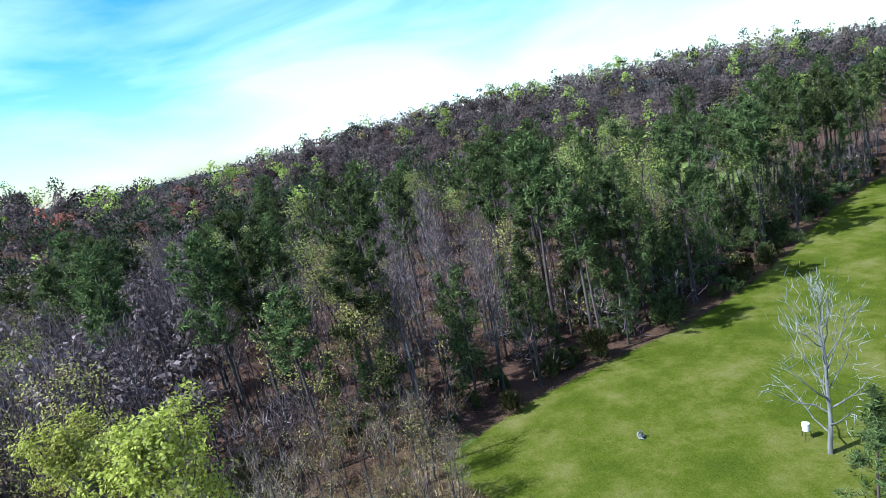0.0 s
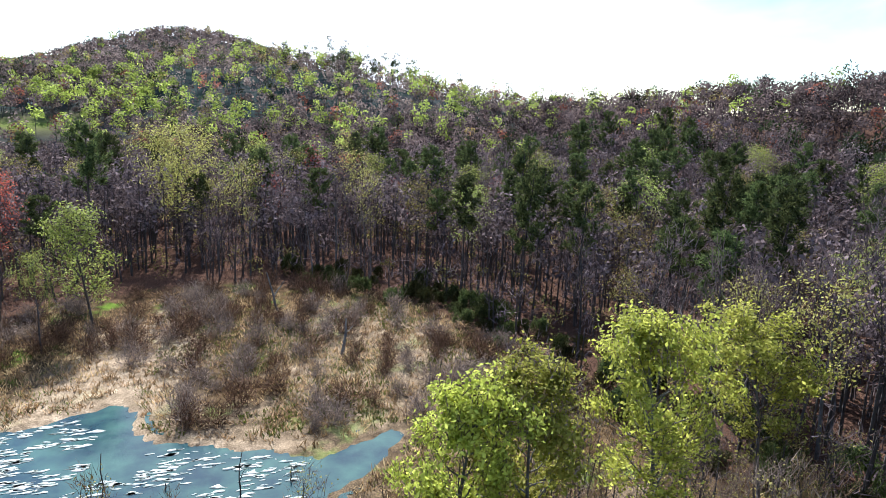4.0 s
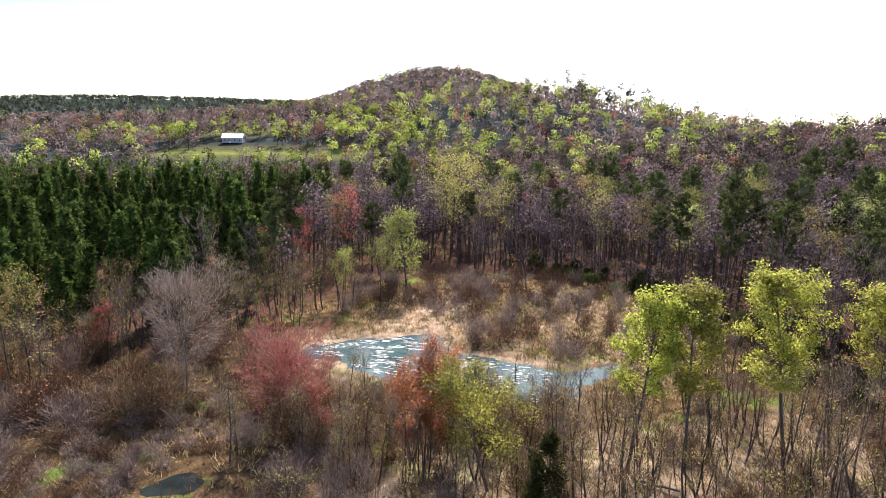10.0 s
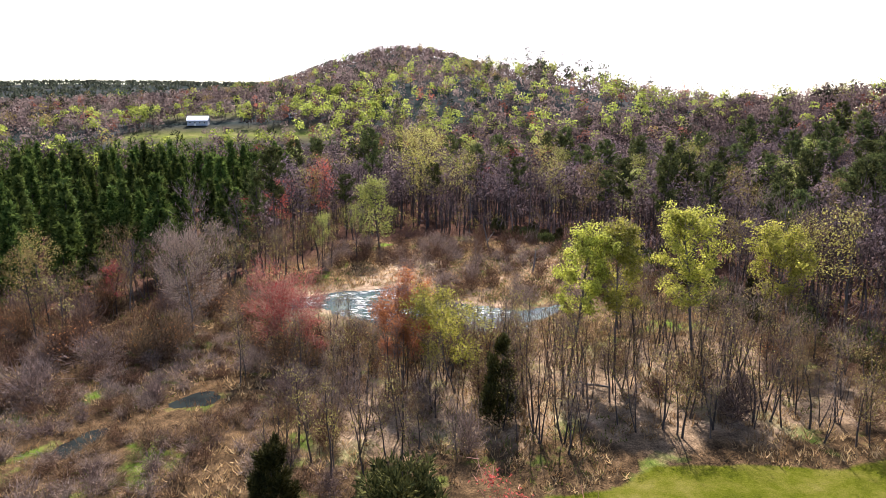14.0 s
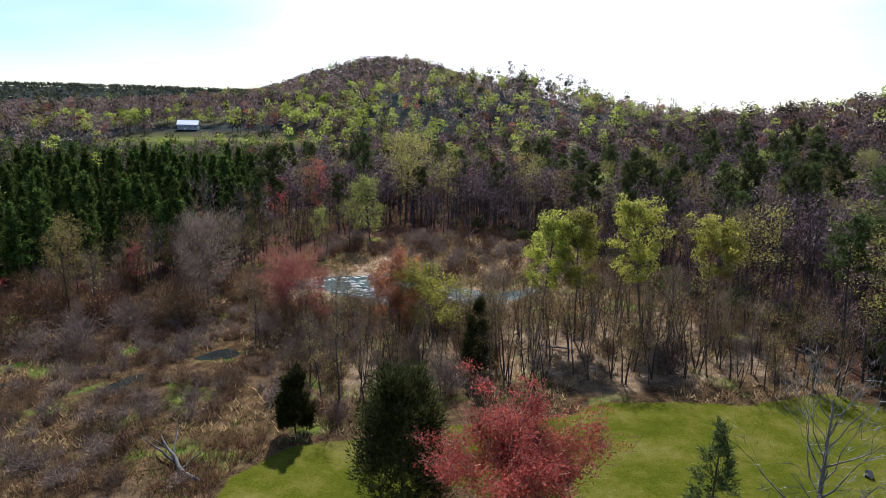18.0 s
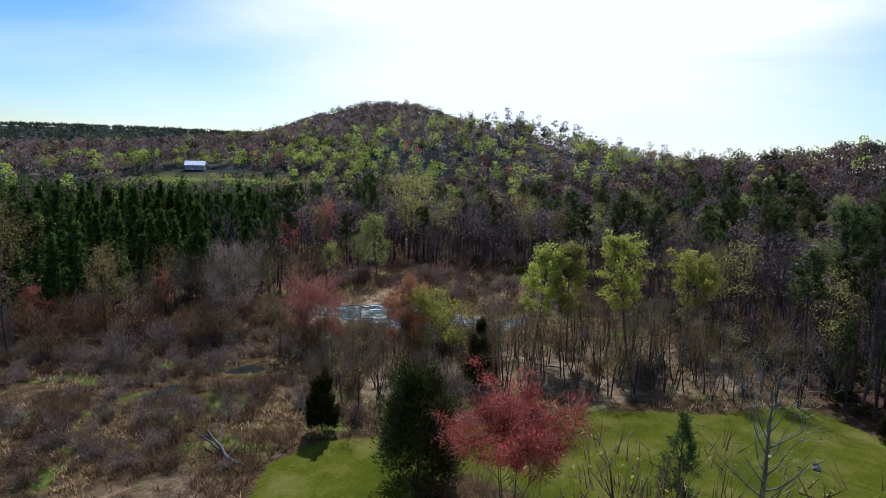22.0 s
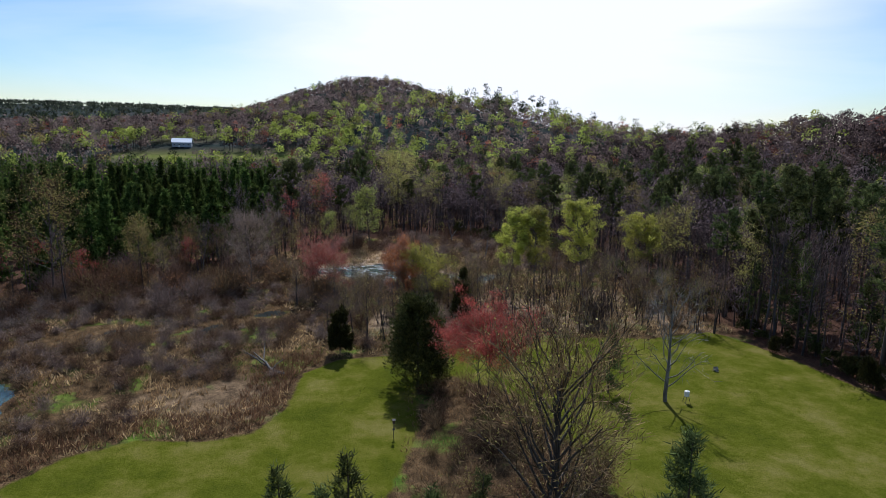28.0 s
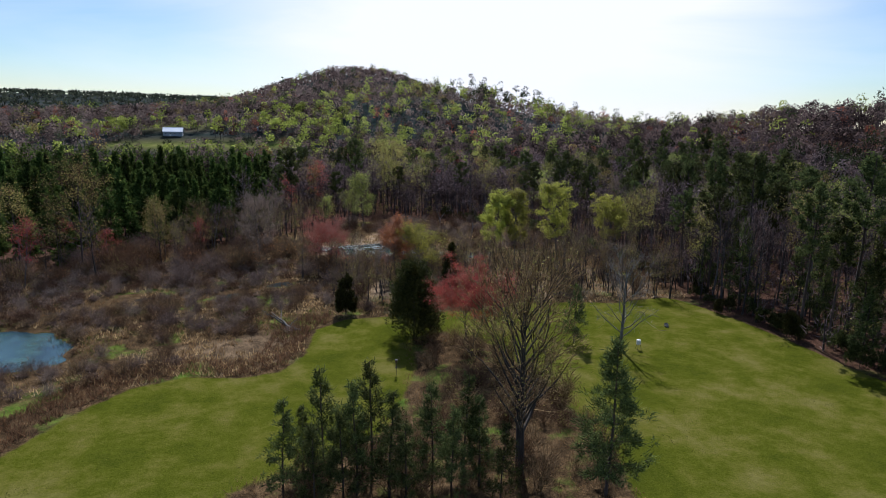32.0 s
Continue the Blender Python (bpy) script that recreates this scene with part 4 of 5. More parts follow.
far_wood("far_leafing_wood", "light green leafing hardwoods over the hills", CROWN_FRESH, far_points(340, 75, 140, 420, -62, 150), 16.5, 4.2, 150, 0.95, seed=5, tones=(-0.3, 0.6))
far_wood("ridge_leafing_wood", "bright green leafing hardwoods along the ridge", CROWN_FRESH, far_points(125, 90, 290, 500, -12, 22), 16, 4.6, 110, 1.2, seed=35, tones=(-0.25, 0.7))
far_wood("far_leafing_wood_hills", "light green hardwoods on distant hills", CROWN_FRESH, far_points(420, 76, 450, 1200, -45, 60), 14.5, 5.0, 50, 1.8, None, False, seed=6)
far_wood("far_budding_wood", "olive budding hardwoods over the hills", CROWN_OLIVE, far_points(900, 77, 140, 900, -62, 150), 15, 4.3, 100, 1.05, None, True, seed=7)
far_wood("far_rust_wood", "rust-coloured budding hardwoods over the hills", CROWN_RUST, far_points(260, 78, 150, 600, -50, 100), 14.5, 3.9, 90, 1.05, None, True, seed=8)
far_wood("far_plantation", "dark pine plantation beyond the first rows", SPRUCE, scatter(1100, (-190, -30, 104, 305), 4.0, 79, lambda x, y: in_plantation(x, y) & ~((x > -150) & (y < 260))), 15, 2.5, 90, 1.3, 0.6, True, True, seed=9)
# low growth under the near woods
far_wood("understory", "thin grey saplings and brush under the woods", TWIG, scatter(1500, (-45, 150, -60, 260), 2.6, 80, lambda x, y: (east(x, y) | north(x, y)) & ~inside_any(x, y)), 7, 1.9, 46, 1.3, 0.12, True, seed=10, low=0.1)
far_wood("understory_olive", "olive-brown budding brush under the woods", OLIVE, scatter(420, (-45, 150, -60, 260), 3.5, 81, lambda x, y: (east(x, y) | north(x, y)) & ~inside_any(x, y)), 5, 1.9, 70, 0.35, None, False, seed=11, low=0.1)
far_wood("back_wood", "dense bare woods behind the marsh", TWIG, scatter(980, (-45, 160, 100, 265), 3.4, 82, lambda x, y: (signed(OPEN, x, y) < -10) & ~in_plantation(x, y) & ~inside_any(x, y)), 16, 3.4, 170, 0.62, None, True, seed=12, low=0.4)
# farthest woods carry painted haze in their crown colour
far_wood("distant_hill_wood", "woods on the farthest hills, haze painted into their colour", CROWN_HAZY, far_points(9000, 83, 1050, 2600, -52, 30), 11, 8.0, 7, 7.0, 5.0, False, seed=13, low=0.0)
far_wood("field_trees", "bright leafing trees along the pastures", CROWN_FRESH, far_points(110, 84, 330, 480, -36, -3), 13, 4.6, 130, 1.2, None, True, seed=14, tones=(-0.1, 0.8))
far_wood("field_bare_trees", "grey bare trees round the pastures", CROWN_BARE, far_points(260, 85, 360, 560, -36, -3), 12, 5.0, 60, 1.5, None, True, seed=15)

# ---- the marsh, the sapling belt and the thicket on the lawn ----
SHRUBS = [shrub(200 + i, 2.4, 1.9, TWIG_BROWN if i % 2 else TWIG_PALE, label="brown leafless marsh shrub with fine twigs", name="marsh_shrub", twigs=760, group="marsh shrubs") for i in range(4)]
SPARE = []
SEEN = {"shrub": 0, "sapling": 0, "thicket": 0, "green": 0}


def spread_out(kind, models, x, y, s, tall=1.0):
    i = SEEN[kind]
    SEEN[kind] += 1
    t = float(rng.uniform(0, 6.28))
    if i >= 290:
        SPARE.append((models[int(rng.integers(len(models)))], x, y, t, s, tall))
        return
    if i < len(models):
        put(models[i], x, y, t, s, tall)
    else:
        again(models[int(rng.integers(len(models)))], x, y, t, s, tall)


def dry(x, y):
    w = np.maximum(signed(POND, x, y), signed(LEFT_POND, x, y))
    for p in POOLS:
        w = np.maximum(w, signed(p, x, y))
    return w < -1.0


for x, y in sorted(scatter(800, (-84, -6, 44, 114), 1.6, 91, lambda x, y: (signed(OPEN, x, y) > 1) & (signed(LAWN, x, y) < -3.5) & dry(x, y) & (wave(x, y, 8, 2) > -0.35) & ~((x > -31) & (x < -16) & (y > 54) & (y < 65))), key=lambda p: math.hypot(p[0] + 10, p[1] - 50)):
    spread_out("shrub", SHRUBS, x, y, rng.uniform(0.4, 0.95), rng.uniform(0.6, 0.95))
for x, y in scatter(150, (-22, 46, 126, 176), 2.4, 92, lambda x, y: (signed(OPEN, x, y) > 0.5) & dry(x, y) & ((x > 2) | (y > 146))):
    spread_out("shrub", SHRUBS, x, y, rng.uniform(0.7, 1.3), rng.uniform(0.7, 1.1))



def join_spare(name, label, category):
    """Everything past the countable number of a kind, as one mesh for each material."""
    heaps = {}
    for model, x, y, t, s, tall in SPARE:
        m = np.array([[math.cos(t), -math.sin(t), 0], [math.sin(t), math.cos(t), 0], [0, 0, 1]]) * [s, s, s * tall]
        at = np.array([x, y, float(ground_z(x, y))])
        for ch in model.children:
            me = ch.data
            v = np.empty(len(me.vertices) * 3, np.float32)
            me.vertices.foreach_get("co", v)
            sizes = np.empty(len(me.polygons), np.int32)
            me.polygons.foreach_get("loop_total", sizes)
            li = np.empty(len(me.loops), np.int32)
            me.loops.foreach_get("vertex_index", li)
            heap = heaps.setdefault(me.materials[0].name, [me.materials[0], []])
            w = v.reshape(-1, 3) @ m.T + at
            for k in set(sizes.tolist()):
                heap[1].append((w, li[np.repeat(sizes == k, sizes)].reshape(-1, k)))
    for mat, vf in heaps.values():
        v, f = joined(*vf)
        tagged(tidy(name, v, f, mat), label, category, kind="stuff")
    SPARE.clear()


join_spare("marsh_brush", "brown leafless brush farther off in the marsh", "shrubs")

SAPLINGS = [broadleaf(220 + i, 9.5, 1.8, 0.34, OLIVE if i % 2 == 0 else None, 200, 0.18, BARK, TWIG_PALE if i >= 3 else TWIG_BROWN, 560, "vase", "thin leaning sapling of the belt by the pond", "sapling", 10, 3, 1 + i % 2, 0.4, lean=0.14, group="saplings by the pond", twig_w=0.022, r0=0.13) for i in range(5)]
BELT = [(-13, 80), (-5, 79), (6, 82), (15, 83), (22, 86), (34, 85), (47, 80), (54, 84), (50, 100), (44, 113), (30, 116), (20, 110), (10, 108), (-2, 105), (-12, 95)]
for x, y in scatter(190, (-14, 55, 79, 118), 2.0, 93, lambda x, y: (signed(BELT, x, y) > 0) & dry(x, y)):
    spread_out("sapling", SAPLINGS, x, y, rng.uniform(0.6, 1.1) * (1.0 if x > 10 else 0.85), rng.uniform(0.85, 1.15))
for x, y in scatter(34, (-19, 14, 98, 113), 2.2, 87, lambda x, y: dry(x, y)):
    spread_out("sapling", SAPLINGS, x, y, rng.uniform(0.65, 0.95), rng.uniform(0.9, 1.1))
for x, y in scatter(60, (-50, -16, 104, 150), 3.0, 94, lambda x, y: (signed(OPEN, x, y) < 9) & (signed(OPEN, x, y) > -4) & dry(x, y)):
    spread_out("sapling", SAPLINGS, x, y, rng.uniform(0.7, 1.2))
for x, y in scatter(50, (-112, -24, 90, 134), 3.6, 95, lambda x, y: (signed(OPEN, x, y) < 22) & (signed(OPEN, x, y) > -6) & dry(x, y)):
    spread_out("sapling", SAPLINGS, x, y, rng.uniform(0.8, 1.3))

BRUSH = [shrub(240 + i, 3.0, 1.7, TWIG_BROWN, OLIVE if i == 1 else None, 160, "bare brown brush in the thicket on the lawn", "brush", 900, "thicket on the lawn", 16, 0.026) for i in range(3)]
for x, y in scatter(62, (-18, 18, 15, 62), 2.1, 96, lambda x, y: signed(ISLAND, x, y) > 0.6):
    spread_out("thicket", BRUSH, x, y, rng.uniform(0.5, 1.05), rng.uniform(0.8, 1.3))
for x, y in scatter(14, (-16, 16, 17, 34), 2.6, 97, lambda x, y: signed(ISLAND, x, y) > 1):
    spread_out("sapling", SAPLINGS, x, y, rng.uniform(0.55, 0.8))

BUSHES = [shrub(270 + i, 4.6, 2.6, (TWIG_BROWN, TWIG_PALE, TWIG_BROWN)[i], (OLIVE, None, ORANGE)[i], 190, ("olive-budding brush at the edge of the marsh", "pale twiggy bush at the edge of the marsh", "rust-coloured brush at the edge of the marsh")[i], "marsh_bush", 1500, "bushes round the marsh", 18, 0.04, 0.2) for i in range(3)]
SEEN["bush"] = 0
for x, y in scatter(70, (-100, -12, 94, 130), 3.6, 89, lambda x, y: (signed(OPEN, x, y) < 26) & (signed(OPEN, x, y) > -5) & dry(x, y) & (signed(POND, x, y) < -5)):
    spread_out("bush", BUSHES, x, y, rng.uniform(0.5, 1.1), rng.uniform(0.75, 1.15))
for x, y in scatter(24, (-12, 50, 80, 116), 3.2, 88, lambda x, y: (signed(BELT, x, y) > 0) & dry(x, y)):
    spread_out("bush", BUSHES, x, y, rng.uniform(0.4, 0.8), rng.uniform(0.8, 1.3))

for x, y in scatter(30, (-20, 13, 101, 112), 2.3, 86, lambda x, y: dry(x, y)):
    spread_out("bush", BUSHES, x, y, rng.uniform(0.6, 0.85), rng.uniform(0.85, 1.1))

GREENS = [cedar(250 + i, 3.2, 1.9, PINE if i else CEDAR, "dark evergreen bush along the edge of the wood", "evergreen_bush", 2200, "bushes along the wood") for i in range(2)]
for x, y in scatter(95, (40, 100, -50, 125), 2.3, 98, lambda x, y: (signed(OPEN, x, y) < -0.3) & (signed(OPEN, x, y) > -5)):
    spread_out("green", GREENS, x, y, rng.uniform(0.45, 0.95), rng.uniform(0.7, 1.3))
# more of the dark bushes, added to stand in for deep shade at the north edge
for x, y in scatter(90, (18, 80, 96, 190), 2.6, 99, lambda x, y: (signed(OPEN, x, y) < 1.0) & (signed(OPEN, x, y) > -9)):
    spread_out("green", GREENS, x, y, rng.uniform(0.5, 1.0), rng.uniform(0.7, 1.2))


# sedge, straw and grass: far too many to count
def tufts(name, label, mat, pts, per, h, w, spread, seed, z0=0.0, flat=0.45):
    r = np.random.default_rng(seed)
    per, w = max(4, int(per * 0.6)), w * 1.7
    p = np.repeat(np.array(pts), per, 0) + r.normal(size=(len(pts) * per, 2)) * spread
    at = np.c_[p, ground_z(p[:, 0], p[:, 1]) - 0.03 + z0]
    d = unit(np.c_[r.normal(size=(len(p), 2)) * flat, np.full(len(p), 0.8)])
    v, f = blades(at, d, h * r.uniform(0.5, 1.2, len(p)), w, r)
    tagged(tidy(name, v, [f], mat), label, "grass", kind="stuff")


def marshy(x, y):
    return (signed(OPEN, x, y) > -2) & (signed(LAWN, x, y) < -0.4) & dry(x, y)


tufts("straw_tussocks", "pale dry straw tussocks in the marsh", STRAW, scatter(2600, (-80, 50, 45, 176), 1.0, 101, lambda x, y: marshy(x, y) & (wave(x, y, 7, 4) + 0.3 * wave(x, y, 2, 1) > 0.05)), 16, 0.75, 0.07, 0.28, 1)
tufts("russet_sedge", "russet dry sedge in the marsh", RUSSET, scatter(2800, (-80, 50, 45, 176), 1.0, 102, lambda x, y: marshy(x, y) & (wave(x, y, 6, 9) > -0.2)), 16, 0.9, 0.07, 0.3, 2)
tufts("sedge_border", "thick russet sedge along the lawn", RUSSET, scatter(1500, (-66, -12, 8, 74), 0.7, 103, lambda x, y: (signed(LAWN, x, y) < -0.8) & (signed(LAWN, x, y) > -5.5) & dry(x, y)), 22, 0.95, 0.05, 0.28, 3)
tufts("green_sedge", "fresh green sedge by the pools", SEDGE, scatter(1200, (-80, 40, 52, 150), 1.1, 104, lambda x, y: marshy(x, y) & (wave(x, y, 9, 7) > 0.25)), 16, 0.5, 0.06, 0.35, 4)
tufts("lawn_grass", "short uneven grass of the lawn", GRASS, scatter(7000, (-60, 60, 8, 82), 0.9, 105, lambda x, y: (signed(LAWN, x, y) > 0.2) & (signed(ISLAND, x, y) < 0)), 8, 0.11, 0.035, 0.45, 5)
tufts("lawn_weeds", "yellowish coarse tufts in the lawn", SEDGE, scatter(500, (-60, 60, 8, 82), 1.3, 106, lambda x, y: (signed(LAWN, x, y) > 0.2) & (signed(ISLAND, x, y) < 0) & (wave(x, y, 6, 3) > 0.3)), 9, 0.2, 0.04, 0.22, 6)
tufts("island_litter", "dry leaves and stalks under the thicket", RUSSET, scatter(700, (-18, 18, 15, 66), 0.8, 107, lambda x, y: signed(ISLAND, x, y) > -1), 14, 0.5, 0.05, 0.4, 7)


# ---- pale mats on the pond, also painting the sky's glints on the water ----
def mats_mat():
    m, nt, b, N, L = material("floating_mat_glint")
    # pale colour serves both algae mats and bright reflections on the water
    r = ramp_of(nt, [(0.35, (0.16, 0.19, 0.16)), (0.65, (0.46, 0.46, 0.42))])
    no = noise_node(nt, 1.7, 6)
    L(no.outputs["Fac"], r.inputs[0]), L(r.outputs[0], b.inputs["Base Color"])
    b.inputs["Roughness"].default_value = 0.5
    return m


def floating_mats(pts, seed):
    r = np.random.default_rng(seed)
    vs, fs, at = [], [], 0
    for x, y in pts:
        a = np.arange(9) / 9 * 2 * np.pi
        rad = r.uniform(0.05, 0.3) * (1 + 0.5 * r.normal(size=9)).clip(0.25, 2.0)
        ring = np.stack([x + np.cos(a) * rad * 2.3, y + np.sin(a) * rad * 0.8, np.full(9, -0.205)], 1)
        vs.append(np.r_[ring, ring + [0, 0, 0.008]])
        fs.append(np.arange(9)[None] + at + 9)
        at += 18
    sides = np.concatenate([[[o + i, o + (i + 1) % 9, o + 9 + (i + 1) % 9, o + 9 + i] for i in range(9)] for o in range(0, at, 18)])
    tagged(tidy("floating_mats", np.concatenate(vs), [np.concatenate(fs), sides], mats_mat()), "pale floating mats and painted sky glints on the pond", "pond mats", kind="stuff")


floating_mats(scatter(460, (-20, 22, 112, 136), 0.45, 111, lambda x, y: (signed(POND, x, y) > 0.6) & (wave(x, y, 5, 2) + 0.6 * wave(x, y, 1.7, 4) > -0.05)), 1)
tufts("shore_sedge", "tan and green sedge on the north shore", STRAW, scatter(900, (-16, 46, 128, 172), 0.9, 108, lambda x, y: (signed(OPEN, x, y) > 0) & dry(x, y)), 18, 0.6, 0.09, 0.35, 8)
tufts("shore_greens", "fresh green marsh plants on the north shore", SEDGE, scatter(800, (0, 46, 122, 168), 0.9, 109, lambda x, y: (signed(OPEN, x, y) > 0) & dry(x, y) & (wave(x, y, 6, 2) > 0.0)), 18, 0.5, 0.1, 0.4, 9)
tufts("pool_reeds", "dry reeds and moss standing in the small pools", RUSSET, scatter(160, (-48, -18, 69, 99), 0.6, 113, lambda x, y: np.maximum.reduce([signed(p, x, y) for p in POOLS]) > -0.6), 9, 0.8, 0.05, 0.3, 12)
tufts("pond_reeds", "thin brown reeds standing in the marsh pond", RUSSET, scatter(150, (-62, -43, 53, 69), 0.8, 112, lambda x, y: (signed(LEFT_POND, x, y) > 0.1) & (wave(x, y, 4, 5) > 0.0)), 9, 0.8, 0.05, 0.3, 10)

# ---- buildings and small things ----
def boxy(name, size, at, mat, parent, label="", bevel=0.02):
    bm = bmesh.new()
    bmesh.ops.create_cube(bm, size=1)
    bmesh.ops.scale(bm, vec=size, verts=bm.verts)
    bmesh.ops.bevel(bm, geom=bm.edges[:], offset=bevel, segments=1, affect="EDGES")
    bmesh.ops.translate(bm, vec=at, verts=bm.verts)
    me = bpy.data.meshes.new(name)
    bm.to_mesh(me)
    bm.free()
    me.materials.append(mat)
    ob = new(name, me)
    ob.parent = parent
    if label:
        ob["label"] = label
    return ob


def plain(name, low, high, rough=0.6, metal=0.0, scale=4.0):
    m, nt, b, N, L = material(name)
    r = ramp_of(nt, [(0.3, low), (0.7, high)])
    no = noise_node(nt, scale, 6)
    L(no.outputs["Fac"], r.inputs[0]), L(r.outputs[0], b.inputs["Base Color"])
    b.inputs["Roughness"].default_value, b.inputs["Metallic"].default_value = rough, metal
    return m


WHITE_ROOF = plain("pale_metal_roof", (0.72, 0.75, 0.8), (0.86, 0.87, 0.89), 0.35, 0.0, 1.2)
SIDING = plain("grey_siding", (0.2, 0.23, 0.27), (0.3, 0.33, 0.37), 0.8)
DARK_ROOF = plain("dark_shingles", (0.03, 0.028, 0.027), (0.07, 0.065, 0.06), 0.9, 0, 8)
BROWN_WALL = plain("brown_boards", (0.07, 0.045, 0.03), (0.15, 0.1, 0.07), 0.85)
GLASS = plain("dark_window_glass", (0.01, 0.012, 0.015), (0.03, 0.035, 0.04), 0.1)
WHITE = plain("white_paint", (0.55, 0.54, 0.5), (0.75, 0.74, 0.7), 0.6)
METAL = plain("dark_metal_post", (0.03, 0.03, 0.03), (0.08, 0.075, 0.07), 0.5, 0.6, 20)


def gabled(name, label, x, y, turn, w, d, h, rise, wall, roof, windows=3):
    """A gabled building: four walls, two roof slopes with eaves, gable ends, door and windows."""
    root = new(name)
    tagged(root, label, "building")
    t = 0.25
    for nm, s, p in (("wall", (w, t, h), (0, -d / 2, h / 2)), ("wall", (w, t, h), (0, d / 2, h / 2)), ("wall", (t, d - 2 * t, h), (-w / 2 + t / 2, 0, h / 2)), ("wall", (t, d - 2 * t, h), (w / 2 - t / 2, 0, h / 2))):
        boxy(nm, s, p, wall, root)
    slope = math.hypot(d / 2 + 0.5, rise)
    for sgn in (-1, 1):
        ob = boxy("roof_slope", (w + 1.0, slope, 0.12), (0, 0, 0), roof, root)
        ob.location = (0, sgn * (d / 4 + 0.12), h + rise / 2 - 0.02)
        ob.rotation_euler = (-sgn * math.atan2(rise, d / 2 + 0.4), 0, 0)
    for sgn in (-1, 1):
        e = sgn * (w / 2 - 0.13)
        v = [(e - 0.1, -d / 2, h), (e - 0.1, d / 2, h), (e - 0.1, 0, h + rise), (e + 0.1, -d / 2, h), (e + 0.1, d / 2, h), (e + 0.1, 0, h + rise)]
        tidy("gable", v, [[(0, 1, 2), (5, 4, 3)], [(0, 3, 4, 1), (1, 4, 5, 2), (2, 5, 3, 0)]], wall, root)
    boxy("door", (1.1, 0.08, 2.05), (-w * 0.12, -d / 2 - t / 2 - 0.02, 1.05), WHITE, root)
    for i in range(windows):
        wx = -w / 2 + (i + 0.6) * w / (windows + 0.2)
        win = boxy("window", (1.1, 0.08, 1.2), (wx, -d / 2 - t / 2 - 0.03, h * 0.58), WHITE, root)
        boxy("pane", (0.9, 0.05, 1.0), (wx, -d / 2 - t / 2 - 0.08, h * 0.58), GLASS, win)
    root.location, root.rotation_euler = (x, y, float(ground_z(x, y)) + 0.02), (0, 0, turn)
    return root


gabled("barn", "long farm barn with a pale metal roof by a pasture", -152, 470, 0.15, 13, 8, 3.4, 3.0, SIDING, WHITE_ROOF, 4)
gabled("farm_shed", "small farm shed with a pale metal roof", -90, 482, -0.3, 6, 5, 2.6, 1.4, SIDING, WHITE_ROOF, 1)
gabled("farm_house", "low farmhouse with a pale roof among trees", -330, 470, 0.4, 14, 9, 3.2, 2.4, SIDING, WHITE_ROOF, 4)
gabled("cabin", "dark-roofed cabin among tall trees", 134, -36, 0.9, 11, 8, 3.2, 2.6, BROWN_WALL, DARK_ROOF, 3)


def bird_house(x, y):
    root = new("bird_house")
    tagged(root, "small wooden bird house on a dark metal post in the lawn", "bird house")
    tidy("post", *joined(tubes([[0, 0, -0.2, 0, 0, 1.55, 0.035, 0.03]], 8)), METAL, root)
    b = boxy("box", (0.24, 0.24, 0.34), (0, 0, 1.72), BROWN_WALL, root)
    r = boxy("lid", (0.34, 0.36, 0.04), (0, 0, 0), DARK_ROOF, b, "sloping dark lid")
    r.location, r.rotation_euler = (0, -0.02, 1.92), (0.2, 0, 0)
    tidy("guard", *joined(tubes([[0, 0, 0.9, 0, 0, 1.1, 0.16, 0.04]], 10)), METAL, root)
    root.location = (x, y, float(ground_z(x, y)))


bird_house(-2.6, 49.8)


def feeder(x, y, label):
    root = new("wildlife_feeder")
    tagged(root, label, "feeder")
    tidy("drum", *joined(tubes([[0, 0, 0.75, 0, 0, 1.35, 0.28, 0.3], [0, 0, 1.35, 0, 0, 1.5, 0.3, 0.04]], 12)), WHITE, root, "white plastic drum")
    for i in range(3):
        a = i * 2.09
        tidy("leg", *joined(tubes([[0.5 * math.cos(a), 0.5 * math.sin(a), -0.1, 0.2 * math.cos(a), 0.2 * math.sin(a), 0.85, 0.03, 0.03]], 6)), METAL, root)
    root.location = (x, y, float(ground_z(x, y)))


feeder(30.6, 57.2, "white wildlife feeder on three legs beside the dead tree")


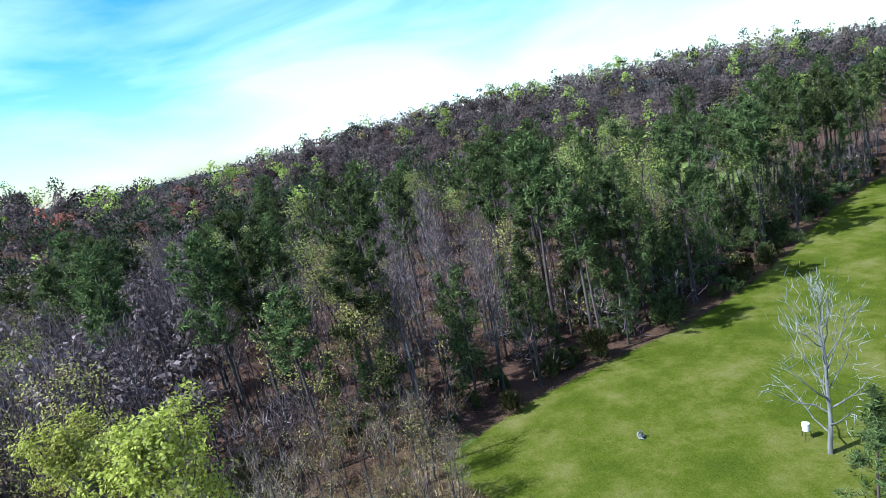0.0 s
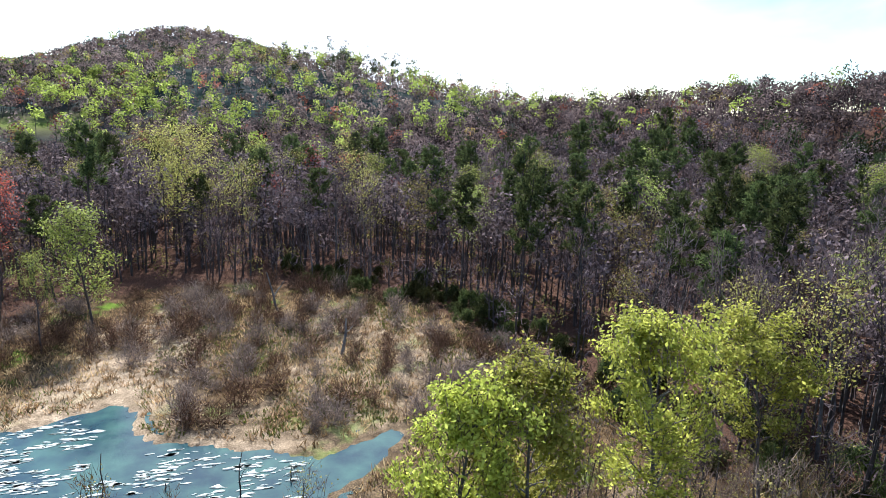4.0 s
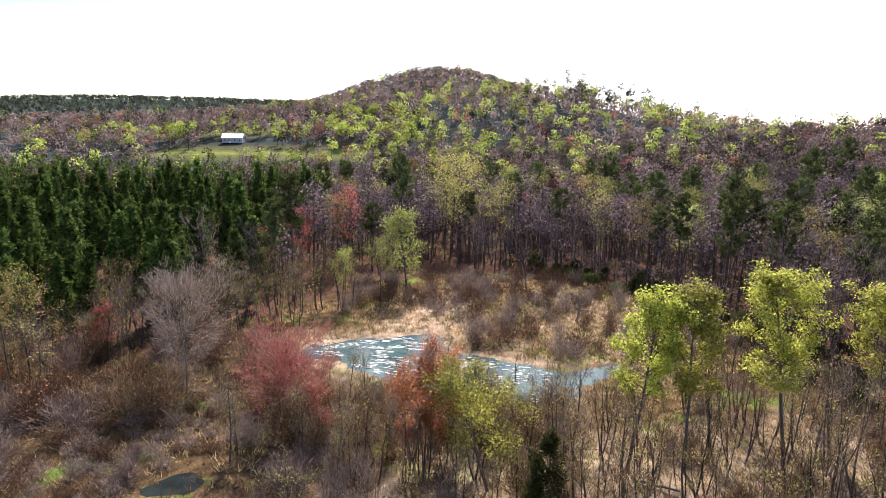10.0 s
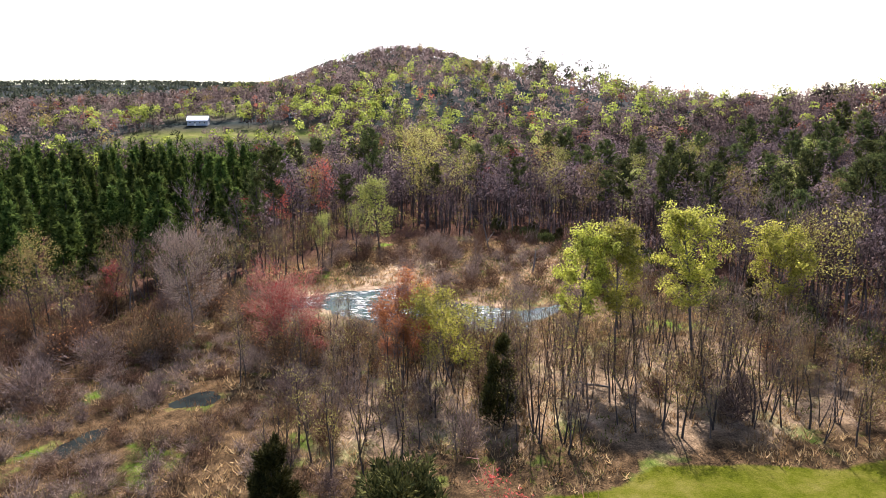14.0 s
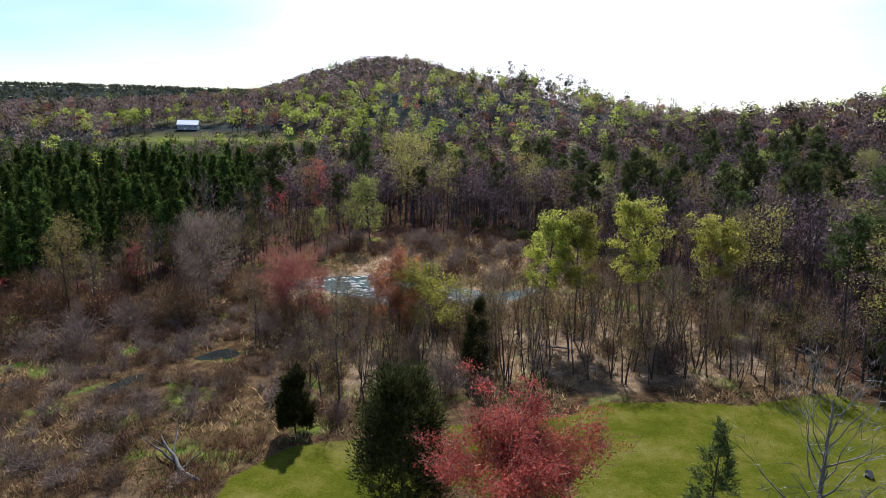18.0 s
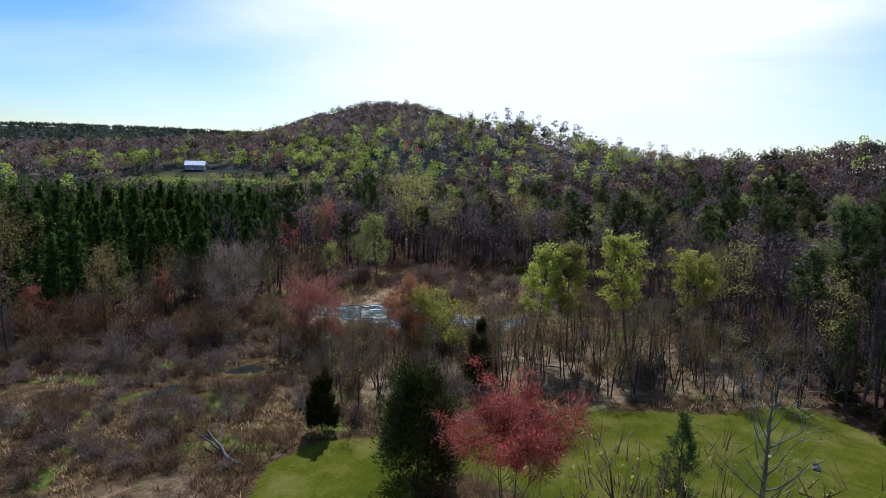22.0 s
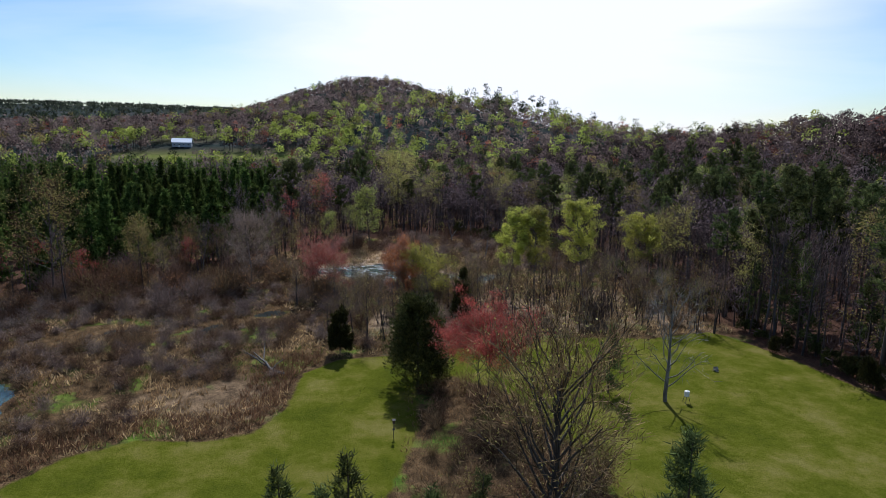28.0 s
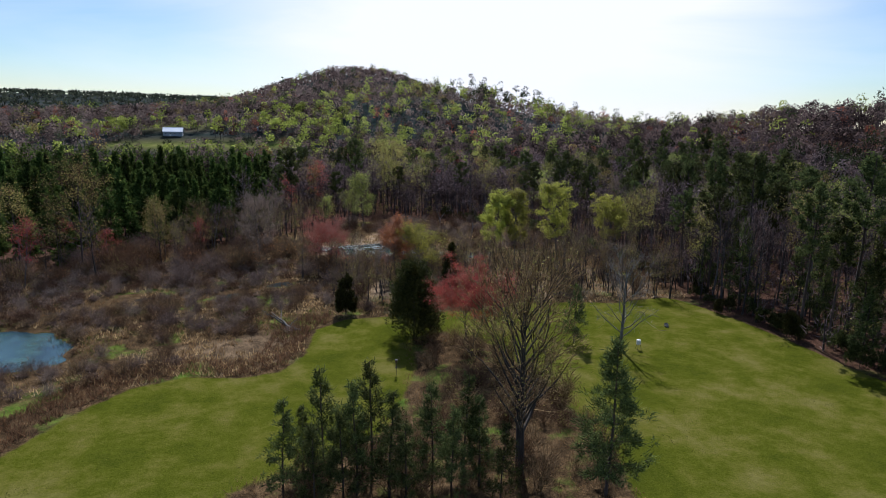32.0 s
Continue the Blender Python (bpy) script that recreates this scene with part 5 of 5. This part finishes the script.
def timber(name, label, rows, mat, category="log", sides=7):
    root = new(name)
    tagged(root, label, category)
    x0, y0 = rows[0][0], rows[0][1]
    z0 = float(ground_z(x0, y0))
    root.location = (x0, y0, z0)
    for x, y, z, x1, y1, z1, a, b in rows:
        r = np.random.default_rng(int(abs(x * 31 + y * 17)))
        pts = np.linspace((x - x0, y - y0, z), (x1 - x0, y1 - y0, z1), 6) + r.normal(size=(6, 3)) * 0.06
        rad = np.linspace(a, b, 6)
        tidy("limb", *joined(tubes([[*pts[i], *pts[i + 1], rad[i], rad[i + 1]] for i in range(5)], sides)), mat, root)


timber("dead_branch", "fallen grey branches at the edge of the marsh", [(-17.2, 67.6, 0.1, -20.4, 71.5, 1.3, 0.2, 0.06), (-18.3, 69, 0.3, -21.6, 70.2, 2.0, 0.12, 0.03), (-18.8, 69.6, 0.4, -19.2, 72.6, 2.2, 0.1, 0.03), (-17.6, 68.2, 0.2, -16.4, 69.8, 0.9, 0.1, 0.03), (-19.4, 70.4, 0.7, -22.2, 72.4, 1.1, 0.08, 0.02), (-17.0, 67.4, 0.12, -15.6, 66.6, 0.1, 0.21, 0.15)], BARK_GREY)
timber("fallen_trunk", "pale fallen trunk among the saplings", [(17.6, 97.6, 0.2, 21.0, 95.6, 0.4, 0.15, 0.09), (19.0, 96.8, 0.3, 18.6, 98.2, 0.8, 0.06, 0.02)], BARK_PALE)
timber("white_snag", "bleached broken snag standing in the marsh", [(20.8, 145.2, -0.2, 21.3, 145.4, 4.2, 0.22, 0.1), (21.0, 145.3, 2.2, 22.0, 145.0, 3.4, 0.08, 0.03)], BARK_PALE, "snag")
timber("leaning_snag", "bleached leaning snag in the marsh", [(14.6, 163, -0.2, 13.2, 163.4, 5.6, 0.2, 0.07), (14.2, 163.1, 2.2, 15.6, 162.8, 4.4, 0.1, 0.03)], BARK_PALE, "snag")
for px, py, ph in ((8.6, 118.6, 4.4), (-0.6, 119.4, 5.2), (12.4, 120.4, 1.6), (-2.6, 121.8, 1.2), (3.2, 121.6, 1.0)):
    timber("pond_snag", "thin dead trunk standing in the pond", [(px, py, -0.7, px + 0.15, py + 0.1, ph, 0.09, 0.03), (px, py, ph * 0.5, px + 0.5, py, ph * 0.72, 0.035, 0.012)], BARK, "snag", 5)
timber("white_log", "white floating log in the pond", [(4.6, 121.0, -0.2, 7.4, 119.4, -0.16, 0.13, 0.08)], BARK_PALE)
timber("stump", "pale stump in the lawn", [(39, 66.5, -0.1, 39.1, 66.6, 0.55, 0.32, 0.26)], BARK_PALE, "stump", 10)
